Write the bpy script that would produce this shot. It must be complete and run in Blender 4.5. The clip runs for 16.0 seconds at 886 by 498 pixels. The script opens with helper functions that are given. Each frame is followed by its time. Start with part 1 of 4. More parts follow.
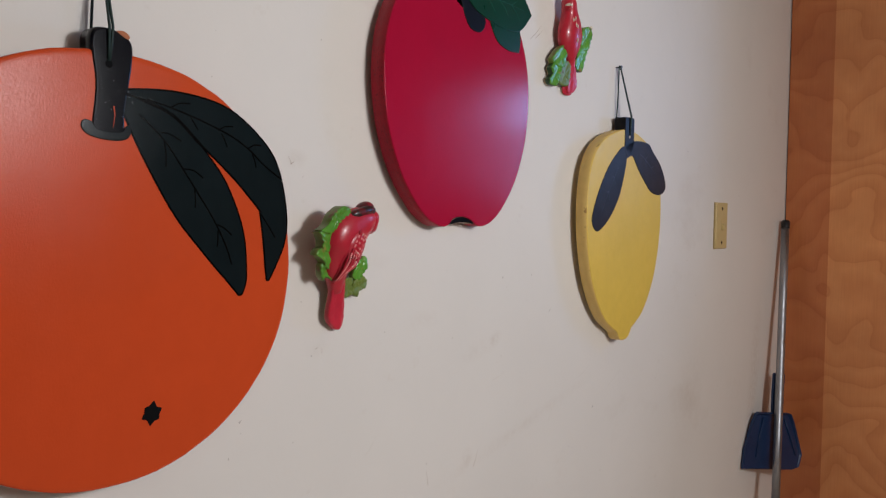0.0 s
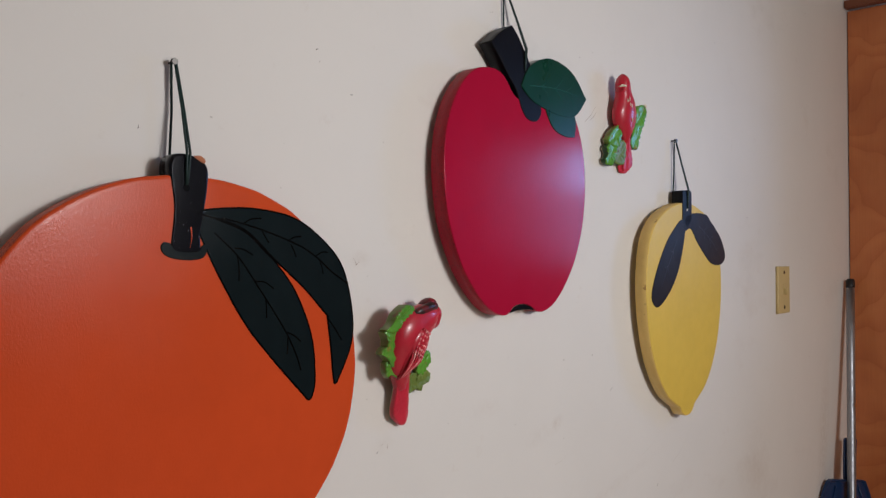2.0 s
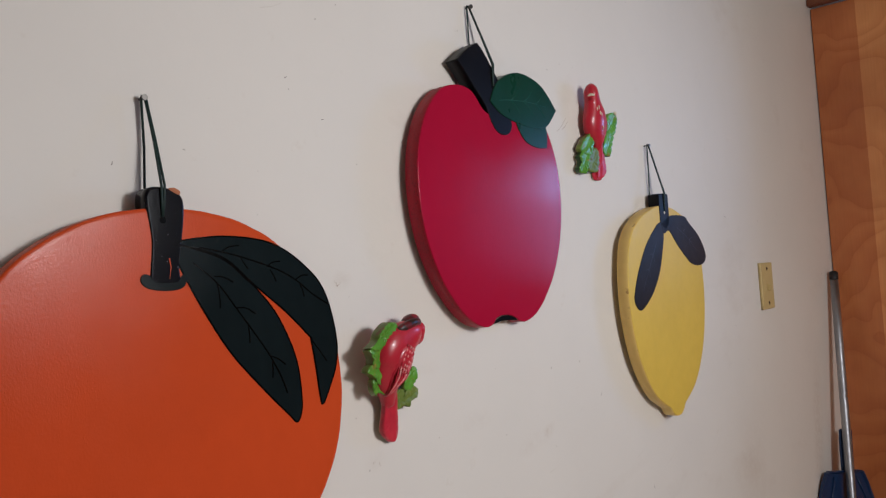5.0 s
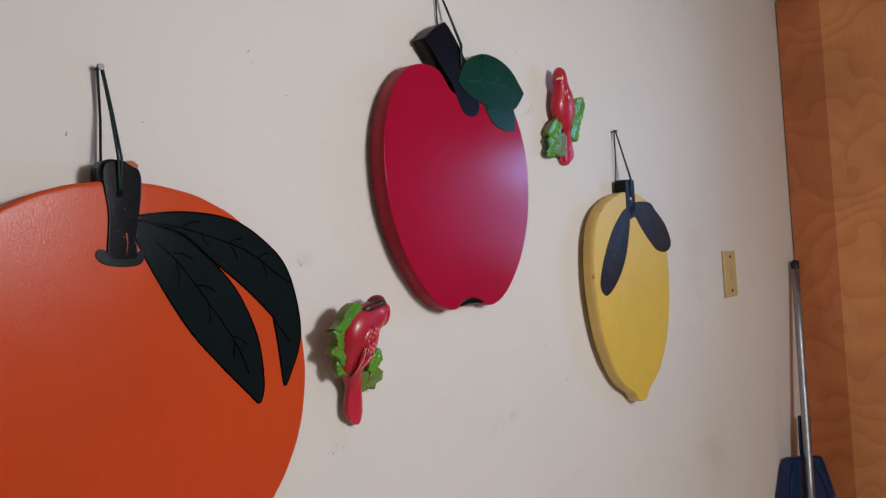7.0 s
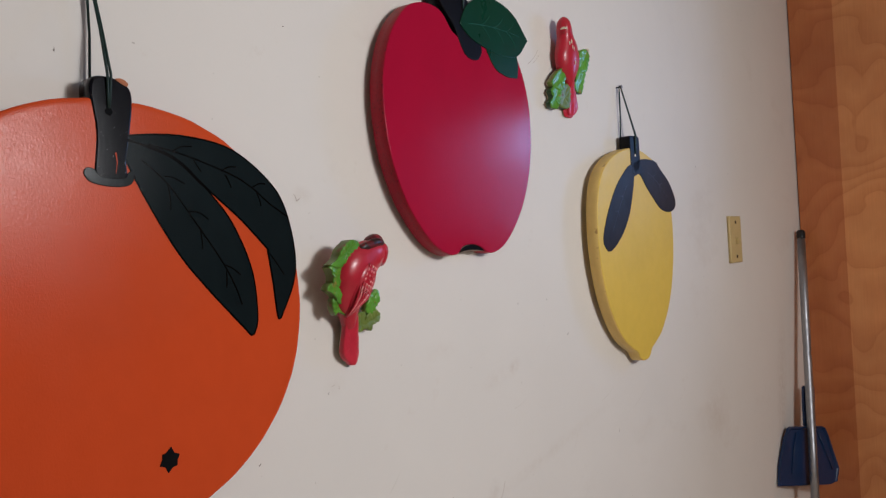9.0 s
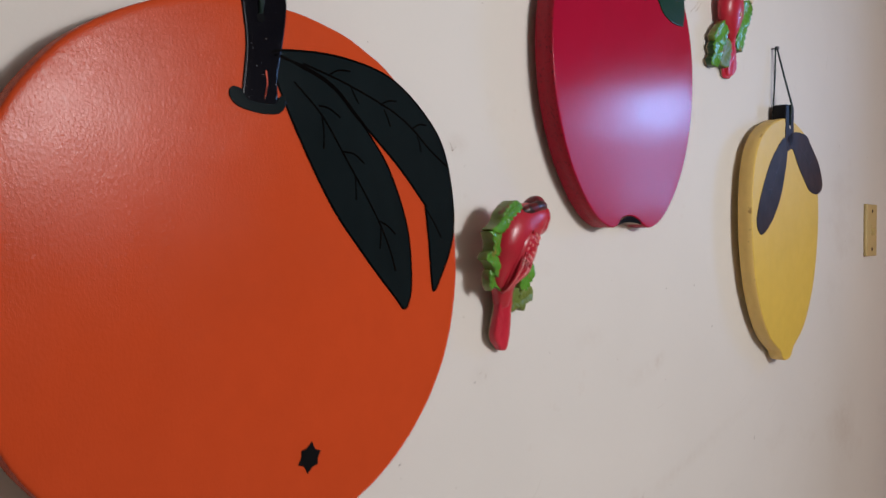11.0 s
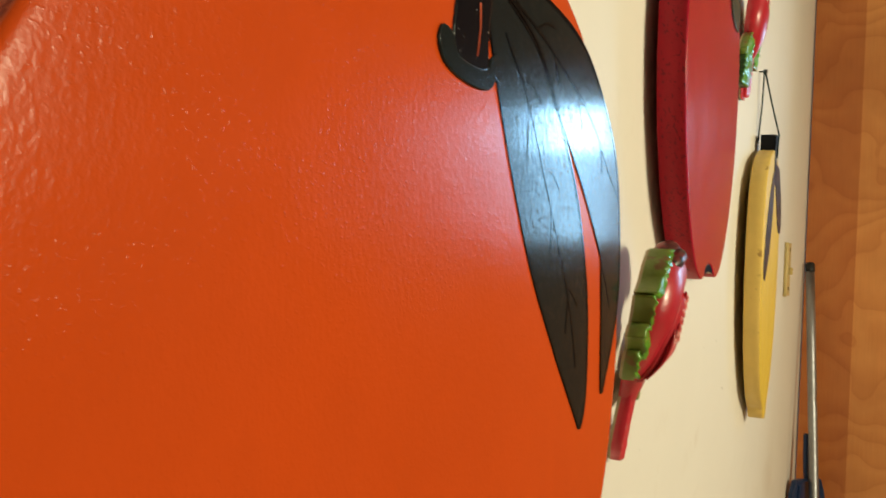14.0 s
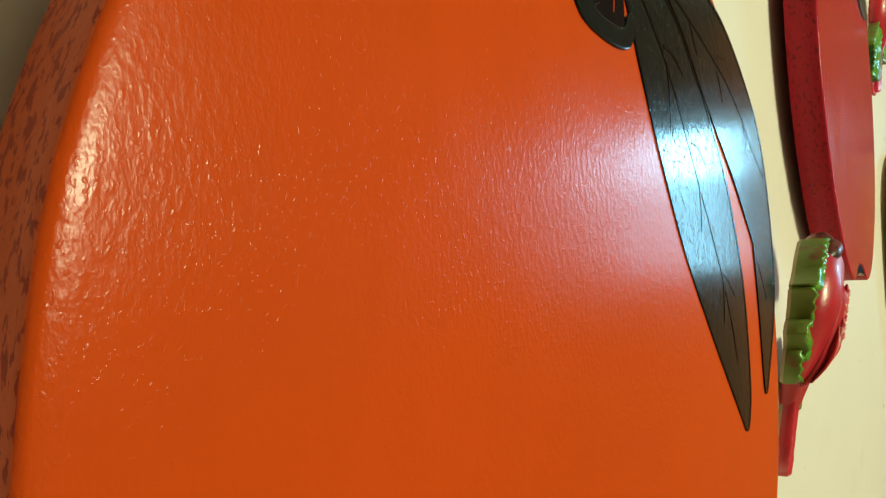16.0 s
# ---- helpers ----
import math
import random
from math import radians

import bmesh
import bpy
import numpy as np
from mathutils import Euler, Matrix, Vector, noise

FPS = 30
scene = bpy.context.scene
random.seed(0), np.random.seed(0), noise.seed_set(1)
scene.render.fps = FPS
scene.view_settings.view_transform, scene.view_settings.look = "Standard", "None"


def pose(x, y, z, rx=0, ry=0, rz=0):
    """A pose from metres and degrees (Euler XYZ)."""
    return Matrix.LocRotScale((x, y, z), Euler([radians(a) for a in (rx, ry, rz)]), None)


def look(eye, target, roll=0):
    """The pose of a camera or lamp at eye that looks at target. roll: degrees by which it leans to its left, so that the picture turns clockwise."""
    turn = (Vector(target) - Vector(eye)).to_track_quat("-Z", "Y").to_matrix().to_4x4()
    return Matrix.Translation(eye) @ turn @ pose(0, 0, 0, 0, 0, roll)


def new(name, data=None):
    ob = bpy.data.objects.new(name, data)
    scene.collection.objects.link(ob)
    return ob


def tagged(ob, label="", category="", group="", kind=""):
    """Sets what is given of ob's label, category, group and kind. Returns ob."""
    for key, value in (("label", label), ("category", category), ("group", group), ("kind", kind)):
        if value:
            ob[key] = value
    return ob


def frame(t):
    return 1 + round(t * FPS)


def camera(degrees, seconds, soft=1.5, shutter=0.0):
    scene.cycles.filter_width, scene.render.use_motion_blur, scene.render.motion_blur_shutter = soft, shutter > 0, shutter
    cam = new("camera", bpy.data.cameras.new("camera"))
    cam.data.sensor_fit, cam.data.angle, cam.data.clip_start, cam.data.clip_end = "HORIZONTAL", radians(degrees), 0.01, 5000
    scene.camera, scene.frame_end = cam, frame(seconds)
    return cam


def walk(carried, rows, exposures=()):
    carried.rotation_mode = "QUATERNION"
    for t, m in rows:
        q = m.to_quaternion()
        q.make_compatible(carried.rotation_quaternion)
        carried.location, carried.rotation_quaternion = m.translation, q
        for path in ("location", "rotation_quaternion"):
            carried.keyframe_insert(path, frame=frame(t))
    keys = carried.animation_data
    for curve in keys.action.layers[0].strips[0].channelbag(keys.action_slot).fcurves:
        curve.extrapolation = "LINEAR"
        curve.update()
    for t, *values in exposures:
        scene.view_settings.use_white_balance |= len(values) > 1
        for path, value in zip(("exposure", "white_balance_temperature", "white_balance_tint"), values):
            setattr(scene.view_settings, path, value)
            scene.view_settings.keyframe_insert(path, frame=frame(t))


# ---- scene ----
cam = camera(57.3, 16.0, soft=1.3, shutter=0.3)
PATH = [
    (0, (0.065, -0.738, 1.212), (1.618, 0.52, 1.126), 0.8),
    (0.5, (0.048, -0.72, 1.216), (1.599, 0.539, 1.119), 0.3),
    (1, (0.034, -0.708, 1.227), (1.546, 0.598, 1.118), 0.0),
    (1.5, (0.042, -0.721, 1.27), (1.521, 0.623, 1.202), 0.3),
    (2, (0.047, -0.736, 1.277), (1.518, 0.619, 1.297), -0.3),
    (2.5, (0.044, -0.756, 1.272), (1.517, 0.596, 1.317), -1.2),
    (3, (0.051, -0.753, 1.27), (1.541, 0.58, 1.33), -2.1),
    (3.5, (0.052, -0.743, 1.269), (1.536, 0.596, 1.334), -2.6),
    (4, (0.051, -0.751, 1.27), (1.528, 0.595, 1.342), -3.5),
    (4.2, (0.044, -0.759, 1.272), (1.52, 0.588, 1.351), -3.8),
    (6.5, (0.055, -0.752, 1.258), (1.577, 0.544, 1.305), -4.0),
    (7, (0.056, -0.749, 1.256), (1.595, 0.527, 1.3), -3.7),
    (7.5, (0.055, -0.747, 1.254), (1.605, 0.516, 1.296), -3.6),
    (8, (0.054, -0.747, 1.242), (1.609, 0.51, 1.28), -3.5),
    (8.2, (0.05, -0.745, 1.222), (1.609, 0.508, 1.255), -3.4),
    (10.3, (0.125, -0.686, 1.18), (1.564, 0.703, 1.16), -1.5),
    (10.5, (0.109, -0.636, 1.175), (1.542, 0.759, 1.151), -1.0),
    (11, (0.107, -0.529, 1.188), (1.575, 0.83, 1.149), -0.1),
    (11.5, (0.216, -0.408, 1.215), (1.729, 0.897, 1.304), 0.2),
    (12, (0.257, -0.357, 1.198), (1.797, 0.916, 1.292), -0.1),
    (12.5, (0.258, -0.317, 1.19), (1.829, 0.918, 1.248), -0.5),
    (13, (0.21, -0.228, 1.186), (1.865, 0.894, 1.135), -1.1),
    (13.5, (0.186, -0.196, 1.208), (1.979, 0.687, 1.118), 0.1),
    (14, (0.184, -0.163, 1.217), (1.952, 0.772, 1.204), 2.4),
    (14.5, (0.196, -0.156, 1.21), (1.901, 0.88, 1.355), 1.0),
    (15, (0.195, -0.144, 1.195), (1.856, 0.961, 1.337), -0.7),
    (15.5, (0.193, -0.143, 1.193), (1.834, 0.995, 1.315), -1.1),
    (16, (0.195, -0.141, 1.191), (1.821, 1.018, 1.304), -1.5),
]
EXPOSURES = [(0.0, 0.65, 4800, 4), (8.2, 0.65, 4800, 4), (10.5, 0.72, 4800, 4), (12.6, 0.90, 4800, 4), (13.05, 0.98, 4850, 2), (13.5, 1.14, 5900, -9), (14.0, 1.23, 6350, -15), (15.0, 1.25, 6250, -26), (16.0, 1.26, 6100, -34)]
walk(cam, [(t, look(eye, target, roll)) for t, eye, target, roll in PATH], EXPOSURES)

# ---- world and lights ----
world = bpy.data.worlds.new("world")
scene.world = world
world.use_nodes = True
world.node_tree.nodes["Background"].inputs[0].default_value = (0.35, 0.45, 0.65, 1)
world.node_tree.nodes["Background"].inputs[1].default_value = 0.25

# unseen lamp, shade made up: spot forward and down, added point fills all round
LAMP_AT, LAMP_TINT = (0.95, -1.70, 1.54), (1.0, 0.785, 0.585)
LAMP = bpy.data.lights.new("room_lamp_spot", "SPOT")
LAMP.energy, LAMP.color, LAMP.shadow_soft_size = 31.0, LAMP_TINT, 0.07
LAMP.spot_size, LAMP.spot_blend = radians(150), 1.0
new("room_lamp_spot", LAMP).matrix_world = look(LAMP_AT, (1.12, 0.0, 0.42))
LAMP_FILL = bpy.data.lights.new("room_lamp_fill", "POINT")
LAMP_FILL.energy, LAMP_FILL.color, LAMP_FILL.shadow_soft_size = 27.0, LAMP_TINT, 0.30
new("room_lamp_fill", LAMP_FILL).matrix_world = pose(*LAMP_AT)

# dusk light in the panes of the small window: bright sky in one, dimmer yard in the others
for name, y, z, wide, high, watts in (("bright_pane_daylight", -0.750, 1.60, 0.24, 0.14, 0.74), ("side_pane_daylight", -1.02, 1.50, 0.30, 0.36, 0.18), ("lower_pane_daylight", -0.755, 1.390, 0.25, 0.29, 0.43)):
    pane = bpy.data.lights.new(name, "AREA")
    pane.shape, pane.size, pane.size_y, pane.energy, pane.color = "RECTANGLE", wide, high, watts, (0.42, 0.63, 1.0)
    pane.spread = radians(110)  # the deep reveal keeps the light from going sideways
    new(name, pane).matrix_world = look((2.66, y, z), (0.0, y, z))


# ---- materials ----
def nodes_of(name):
    m = bpy.data.materials.new(name)
    m.use_nodes = True
    t = m.node_tree
    return m, t, t.nodes["Principled BSDF"], t.nodes.new("ShaderNodeTexCoord")


def noise_node(t, vec, scale, detail=3.0, rough=0.55, stretch=None, distort=0.0):
    n = t.nodes.new("ShaderNodeTexNoise")
    n.inputs["Scale"].default_value, n.inputs["Detail"].default_value = scale, detail
    n.inputs["Roughness"].default_value, n.inputs["Distortion"].default_value = rough, distort
    if stretch:
        mp = t.nodes.new("ShaderNodeMapping")
        mp.inputs["Scale"].default_value = stretch
        t.links.new(vec, mp.inputs[0])
        vec = mp.outputs[0]
    t.links.new(vec, n.inputs["Vector"])
    return n.outputs["Fac"]


def ramp(t, fac, stops):
    r = t.nodes.new("ShaderNodeValToRGB")
    while len(r.color_ramp.elements) < len(stops):
        r.color_ramp.elements.new(0.5)
    for e, (p, c) in zip(r.color_ramp.elements, stops):
        e.position, e.color = p, (*c, 1) if len(c) == 3 else c
    t.links.new(fac, r.inputs[0])
    return r.outputs[0]


def mix(t, fac, a, b, kind="MIX"):
    m = t.nodes.new("ShaderNodeMix")
    m.data_type, m.blend_type = "RGBA", kind
    for sock, v in ((m.inputs[0], fac), (m.inputs[6], a), (m.inputs[7], b)):
        if isinstance(v, (int, float)):
            sock.default_value = v
        elif isinstance(v, tuple):
            sock.default_value = (*v, 1)
        else:
            t.links.new(v, sock)
    return m.outputs[2]


def bump(t, bsdf, height, strength, distance, under=None):
    b = t.nodes.new("ShaderNodeBump")
    b.inputs["Strength"].default_value, b.inputs["Distance"].default_value = strength, distance
    t.links.new(height, b.inputs["Height"])
    if under is not None:
        t.links.new(under, b.inputs["Normal"])
    t.links.new(b.outputs[0], bsdf.inputs["Normal"])
    return b.outputs[0]


def tone(c, k):
    return tuple(min(1.0, v * k) for v in c)


def paint(name, col, rough=0.35, vary=0.12, grain=180.0, relief=0.25, depth=0.0006, coat=0.0, worn=None, streak=None, pits=0.0, shine=0.35, pocks=0.0):
    """Brushed or rolled paint: slow colour drift, fine mottling, relief, worn spots."""
    m, t, b, tc = nodes_of(name)
    vec = tc.outputs["Object"]
    slow, fine = noise_node(t, vec, 7.0, 4), noise_node(t, vec, 60.0, 3, stretch=streak)
    c = ramp(t, slow, [(0.3, tone(col, 1 - vary)), (0.7, tone(col, 1 + vary))])
    c = mix(t, 0.25, c, ramp(t, fine, [(0.3, tone(col, 1 - 1.6 * vary)), (0.7, tone(col, 1 + 1.2 * vary))]))
    if worn:
        spots = ramp(t, noise_node(t, vec, worn[1], 3, 0.6, stretch=worn[3] if len(worn) > 3 else None), [(worn[2], (0, 0, 0)), (worn[2] + 0.06, (1, 1, 1))])
        c = mix(t, spots, c, worn[0])
    t.links.new(c, b.inputs["Base Color"])
    r = ramp(t, noise_node(t, vec, 25.0, 4), [(0.3, (rough * 0.85,) * 3), (0.7, (min(1, rough * 1.2),) * 3)])
    t.links.new(r, b.inputs["Roughness"])
    b.inputs["Specular IOR Level"].default_value = shine
    b.inputs["Coat Weight"].default_value, b.inputs["Coat Roughness"].default_value = coat, 0.12
    if relief:
        h = noise_node(t, vec, grain, 2.5, 0.5, stretch=streak)
        n = bump(t, b, h, relief, depth)
        if pocks:  # runs of the brush and sparse dust grains caught in the paint
            runs = ramp(t, noise_node(t, vec, grain * 2.0, 2.5, 0.6, stretch=(1, 1, 0.6)), [(0.40, (0, 0, 0)), (0.66, (1, 1, 1))])
            n = bump(t, b, runs, pocks * 0.32, depth * 0.5, n)
            grit = ramp(t, noise_node(t, vec, grain * 3.2, 1.5, 0.5, stretch=(1, 1, 0.8)), [(0.60, (0, 0, 0)), (0.72, (1, 1, 1))])
            where = ramp(t, noise_node(t, vec, 30.0, 3, 0.6), [(0.40, (0.15, 0.15, 0.15)), (0.62, (1, 1, 1))])
            n = bump(t, b, mix(t, 1.0, grit, where, "MULTIPLY"), pocks * 0.4, depth, n)
        if pits:
            p = ramp(t, noise_node(t, vec, grain * 1.9, 2, 0.5), [(0.58, (0, 0, 0)), (0.74, (1, 1, 1))])
            bump(t, b, p, pits, depth, n)
    return m


def wall_paint(name, col, stains=()):
    m, t, b, tc = nodes_of(name)
    vec = tc.outputs["Object"]
    c = ramp(t, noise_node(t, vec, 1.6, 5, 0.6), [(0.3, tone(col, 0.95)), (0.7, tone(col, 1.03))])
    smudge = ramp(t, noise_node(t, vec, 3.3, 6, 0.65, stretch=(1, 1, 1.4)), [(0.60, (0, 0, 0)), (0.80, (0.30, 0.30, 0.30))])
    c = mix(t, smudge, c, (0.46, 0.37, 0.29))
    rubbed = ramp(t, noise_node(t, vec, 26.0, 4, 0.7), [(0.66, (0, 0, 0)), (0.80, (0.22, 0.22, 0.22))])
    c = mix(t, rubbed, c, (0.50, 0.40, 0.31))
    specks = ramp(t, noise_node(t, vec, 120.0, 1, 0.4), [(0.80, (0, 0, 0)), (0.83, (0.5, 0.5, 0.5))])
    c = mix(t, specks, c, (0.25, 0.20, 0.15))
    # old stains, a rubbed streak and one tall dark streak, each placed and tilted
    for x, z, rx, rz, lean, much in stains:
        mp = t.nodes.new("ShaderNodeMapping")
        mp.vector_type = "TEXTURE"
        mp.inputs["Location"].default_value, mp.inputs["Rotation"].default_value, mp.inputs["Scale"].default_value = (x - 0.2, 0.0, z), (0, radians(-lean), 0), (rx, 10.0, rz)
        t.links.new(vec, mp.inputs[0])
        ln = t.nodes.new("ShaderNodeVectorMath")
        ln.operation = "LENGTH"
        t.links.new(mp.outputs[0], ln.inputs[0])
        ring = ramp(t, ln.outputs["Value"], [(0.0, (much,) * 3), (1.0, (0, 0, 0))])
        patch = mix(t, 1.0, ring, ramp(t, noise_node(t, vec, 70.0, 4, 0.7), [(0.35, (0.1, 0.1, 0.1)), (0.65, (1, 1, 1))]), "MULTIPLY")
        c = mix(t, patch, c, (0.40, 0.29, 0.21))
    t.links.new(c, b.inputs["Base Color"])
    b.inputs["Roughness"].default_value = 0.62
    n = bump(t, b, noise_node(t, vec, 320.0, 2, 0.5), 0.10, 0.0006)
    bump(t, b, noise_node(t, vec, 14.0, 3, 0.5), 0.18, 0.004, n)
    return m


def veneer(name):
    """Rotary-cut plywood: contour-like growth lines, a darker strip along one edge."""
    m, t, b, tc = nodes_of(name)
    vec = tc.outputs["Object"]
    s = t.nodes.new("ShaderNodeSeparateXYZ")
    t.links.new(vec, s.inputs[0])
    field = noise_node(t, vec, 1.0, 2.5, 0.35, stretch=(1, 4.5, 4.0), distort=0.25)
    k = t.nodes.new("ShaderNodeMath")
    k.operation, k.inputs[1].default_value = "MULTIPLY", 7.0
    t.links.new(field, k.inputs[0])
    h = t.nodes.new("ShaderNodeMath")
    h.operation, h.inputs[1].default_value = "MULTIPLY_ADD", 10.0
    t.links.new(s.outputs["Z"], h.inputs[0])
    t.links.new(k.outputs[0], h.inputs[2])
    f = t.nodes.new("ShaderNodeMath")
    f.operation = "FRACT"
    t.links.new(h.outputs[0], f.inputs[0])
    rings = ramp(t, f.outputs[0], [(0.0, (0.59, 0.228, 0.063)), (0.05, (0.63, 0.252, 0.072)), (0.30, (0.68, 0.282, 0.083)), (0.70, (0.74, 0.330, 0.102)), (0.96, (0.71, 0.305, 0.092)), (1.0, (0.59, 0.228, 0.063))])
    fibre = noise_node(t, vec, 1.0, 4, 0.6, stretch=(1, 260.0, 9.0))
    c = mix(t, 0.30, rings, ramp(t, fibre, [(0.3, (0.32, 0.115, 0.032)), (0.7, (0.52, 0.215, 0.068))]))
    blotch = ramp(t, noise_node(t, vec, 3.0, 4, 0.6), [(0.3, (0.70, 0.62, 0.57)), (0.7, (1, 1, 1))])
    c = mix(t, 1.0, c, blotch, "MULTIPLY")
    # a darker, redder strip beside the hinge edge
    w = t.nodes.new("ShaderNodeMath")
    w.operation, w.inputs[1].default_value = "GREATER_THAN", 0.180
    t.links.new(s.outputs["Y"], w.inputs[0])
    c = mix(t, w.outputs[0], c, mix(t, 1.0, c, (0.76, 0.60, 0.52), "MULTIPLY"))
    t.links.new(c, b.inputs["Base Color"])
    b.inputs["Roughness"].default_value = 0.38
    bump(t, b, fibre, 0.12, 0.0005)
    return m


def metal(name, col, rough):
    m, t, b, tc = nodes_of(name)
    vec = tc.outputs["Object"]
    t.links.new(ramp(t, noise_node(t, vec, 40.0, 4, stretch=(1, 1, 0.15)), [(0.3, tone(col, 0.8)), (0.7, tone(col, 1.1))]), b.inputs["Base Color"])
    b.inputs["Metallic"].default_value = 1.0
    t.links.new(ramp(t, noise_node(t, vec, 90.0, 3), [(0.3, (rough * 0.8,) * 3), (0.7, (rough * 1.3,) * 3)]), b.inputs["Roughness"])
    return m


WALL = wall_paint("wall_paint", (0.70, 0.655, 0.60))
STAINED_WALL = wall_paint("stained_wall_paint", (0.70, 0.655, 0.60), ((1.105, 1.012, 0.028, 0.014, 30, 0.34), (1.060, 1.003, 0.045, 0.018, 10, 0.14), (0.935, 1.062, 0.045, 0.018, 0, 0.13), (0.735, 1.045, 0.022, 0.016, 20, 0.12),
                                                                           # the entry at x 2.36 is the tall dark streak
                                                                           # left of the pole
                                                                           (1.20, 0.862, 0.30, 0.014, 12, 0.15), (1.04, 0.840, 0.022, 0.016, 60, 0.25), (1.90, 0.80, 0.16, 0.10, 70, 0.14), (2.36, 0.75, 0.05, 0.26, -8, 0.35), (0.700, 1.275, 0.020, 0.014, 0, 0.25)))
CEIL = wall_paint("ceiling_paint", (0.46, 0.42, 0.37))
FLOORING = paint("floor_lino", (0.58, 0.49, 0.38), 0.45, 0.2, 90, 0.1)
VENEER = veneer("birch_veneer")
TRIMWOOD = paint("dark_stained_trim", (0.16, 0.055, 0.024), 0.45, 0.2, 200, 0.2, streak=(1, 0.2, 1))
ORANGE = paint("orange_enamel", (0.500, 0.0615, 0.0090), 0.21, 0.05, 250, 0.05, 0.0008, shine=0.12, streak=(1, 1, 0.65), pocks=0.34)
ORANGE_EDGE = paint("orange_board_edge", (0.50, 0.090, 0.034), 0.5, 0.15, 160, 0.5, 0.0012, worn=((0.26, 0.030, 0.016), 620.0, 0.52, (1.0, 1.0, 0.4)), shine=0.15)
RED = paint("red_enamel", (0.315, 0.0034, 0.0290), 0.17, 0.04, 320, 0.24, 0.0006, 0.0, streak=(1, 1, 0.35), shine=0.12, pocks=0.16)
RED_EDGE = paint("red_board_edge", (0.31, 0.008, 0.022), 0.45, 0.15, 200, 0.4, 0.001, worn=((0.12, 0.006, 0.015), 480.0, 0.58, (1.0, 1.0, 0.55)), shine=0.15)
YELLOW = paint("yellow_enamel", (0.635, 0.440, 0.050), 0.42, 0.06, 260, 0.2, 0.0005)
YELLOW_EDGE = paint("yellow_board_edge", (0.70, 0.50, 0.14), 0.5, 0.10, 200, 0.3, 0.0006, worn=((0.36, 0.22, 0.06), 40.0, 0.66))
# pale specks: chips, and sparkles of the gloss put into the colour
BLACK = paint("black_gloss_paint", (0.0035, 0.0035, 0.006), 0.13, 0.3, 260, 0.10, 0.0004, 0.0, worn=((0.34, 0.31, 0.30), 420.0, 0.685), shine=0.18)
LEAF_DARK = paint("blackish_green_paint", (0.0070, 0.0110, 0.0125), 0.13, 0.2, 430, 0.13, 0.0004, 0.0, streak=(1, 1, 0.45), pits=0.12, shine=0.20)
VEIN = paint("vein_black", (0.0015, 0.0015, 0.002), 0.75, 0.2, 200, 0.0, shine=0.1)
LEAF_LINE = paint("leaf_line_black", (0.0008, 0.0008, 0.0010), 0.13, 0.2, 430, 0.13, 0.0004, 0.0, streak=(1, 1, 0.45), pits=0.12, shine=0.21)
SOFT_BLACK = paint("soft_black_paint", (0.004, 0.004, 0.006), 0.40, 0.2, 220, 0.15, shine=0.12)
LEMON_LEAF = paint("dark_leaf_paint", (0.010, 0.009, 0.009), 0.36, 0.25, 220, 0.2, 0.0005, shine=0.13)
FAINT_VEIN = paint("grey_vein", (0.06, 0.065, 0.08), 0.45, 0.2, 200, 0.1)
GREEN_LEAF = paint("bottle_green_paint", (0.005, 0.034, 0.016), 0.30, 0.15, 240, 0.2, 0.0005, shine=0.22)
GREEN_VEIN = paint("pale_green_line", (0.016, 0.080, 0.050), 0.4, 0.2, 200, 0.1)
RAW_WOOD = paint("chipped_wood", (0.36, 0.13, 0.05), 0.7, 0.2, 200, 0.4)
CORD = paint("dark_green_cord", (0.008, 0.022, 0.018), 0.5, 0.3, 900, 0.4)
STEEL = metal("nail_steel", (0.14, 0.13, 0.12), 0.4)
TUBE = metal("aluminium_tube", (0.36, 0.36, 0.38), 0.44)
BIRD_RED = paint("bird_red_glaze", (0.410, 0.012, 0.028), 0.34, 0.22, 160, 0.4, 0.0008, 0.20, worn=((0.22, 0.010, 0.018), 90.0, 0.68))
BIRD_PINK = paint("bird_tail_red", (0.45, 0.018, 0.038), 0.33, 0.2, 160, 0.4, 0.0007, 0.05, worn=((0.09, 0.008, 0.016), 170.0, 0.66))
# chipped feathers, with glossy highlights painted in as pale pink
BIRD_CHIP_GLINT = paint("bird_rubbed_glint_feather", (0.68, 0.20, 0.20), 0.25, 0.2, 300, 0.4, 0.0006, 0.1, worn=((0.66, 0.56, 0.46), 260.0, 0.60))
BIRD_GREEN = paint("bird_leaf_green", (0.120, 0.290, 0.022), 0.27, 0.40, 160, 0.6, 0.0011, 0.15, worn=((0.22, 0.19, 0.030), 75.0, 0.60))
BIRD_OLIVE = paint("bird_leaf_olive", (0.15, 0.20, 0.032), 0.40, 0.4, 140, 0.6, 0.0012, 0.0, worn=((0.16, 0.09, 0.03), 50.0, 0.58))
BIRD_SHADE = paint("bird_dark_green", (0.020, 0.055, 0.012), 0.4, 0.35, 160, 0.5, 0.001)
BIRD_BLACK = paint("bird_black", (0.024, 0.014, 0.013), 0.36, 0.3, 160, 0.3, 0.0007, 0.1, worn=((0.10, 0.008, 0.010), 90.0, 0.47))
BIRD_CREST = paint("bird_crest_maroon", (0.085, 0.012, 0.014), 0.36, 0.3, 160, 0.4, 0.0007, 0.05, worn=((0.20, 0.010, 0.016), 80.0, 0.52))
CAST_EDGE = paint("cast_plaster_edge", (0.36, 0.29, 0.17), 0.7, 0.2, 200, 0.3)
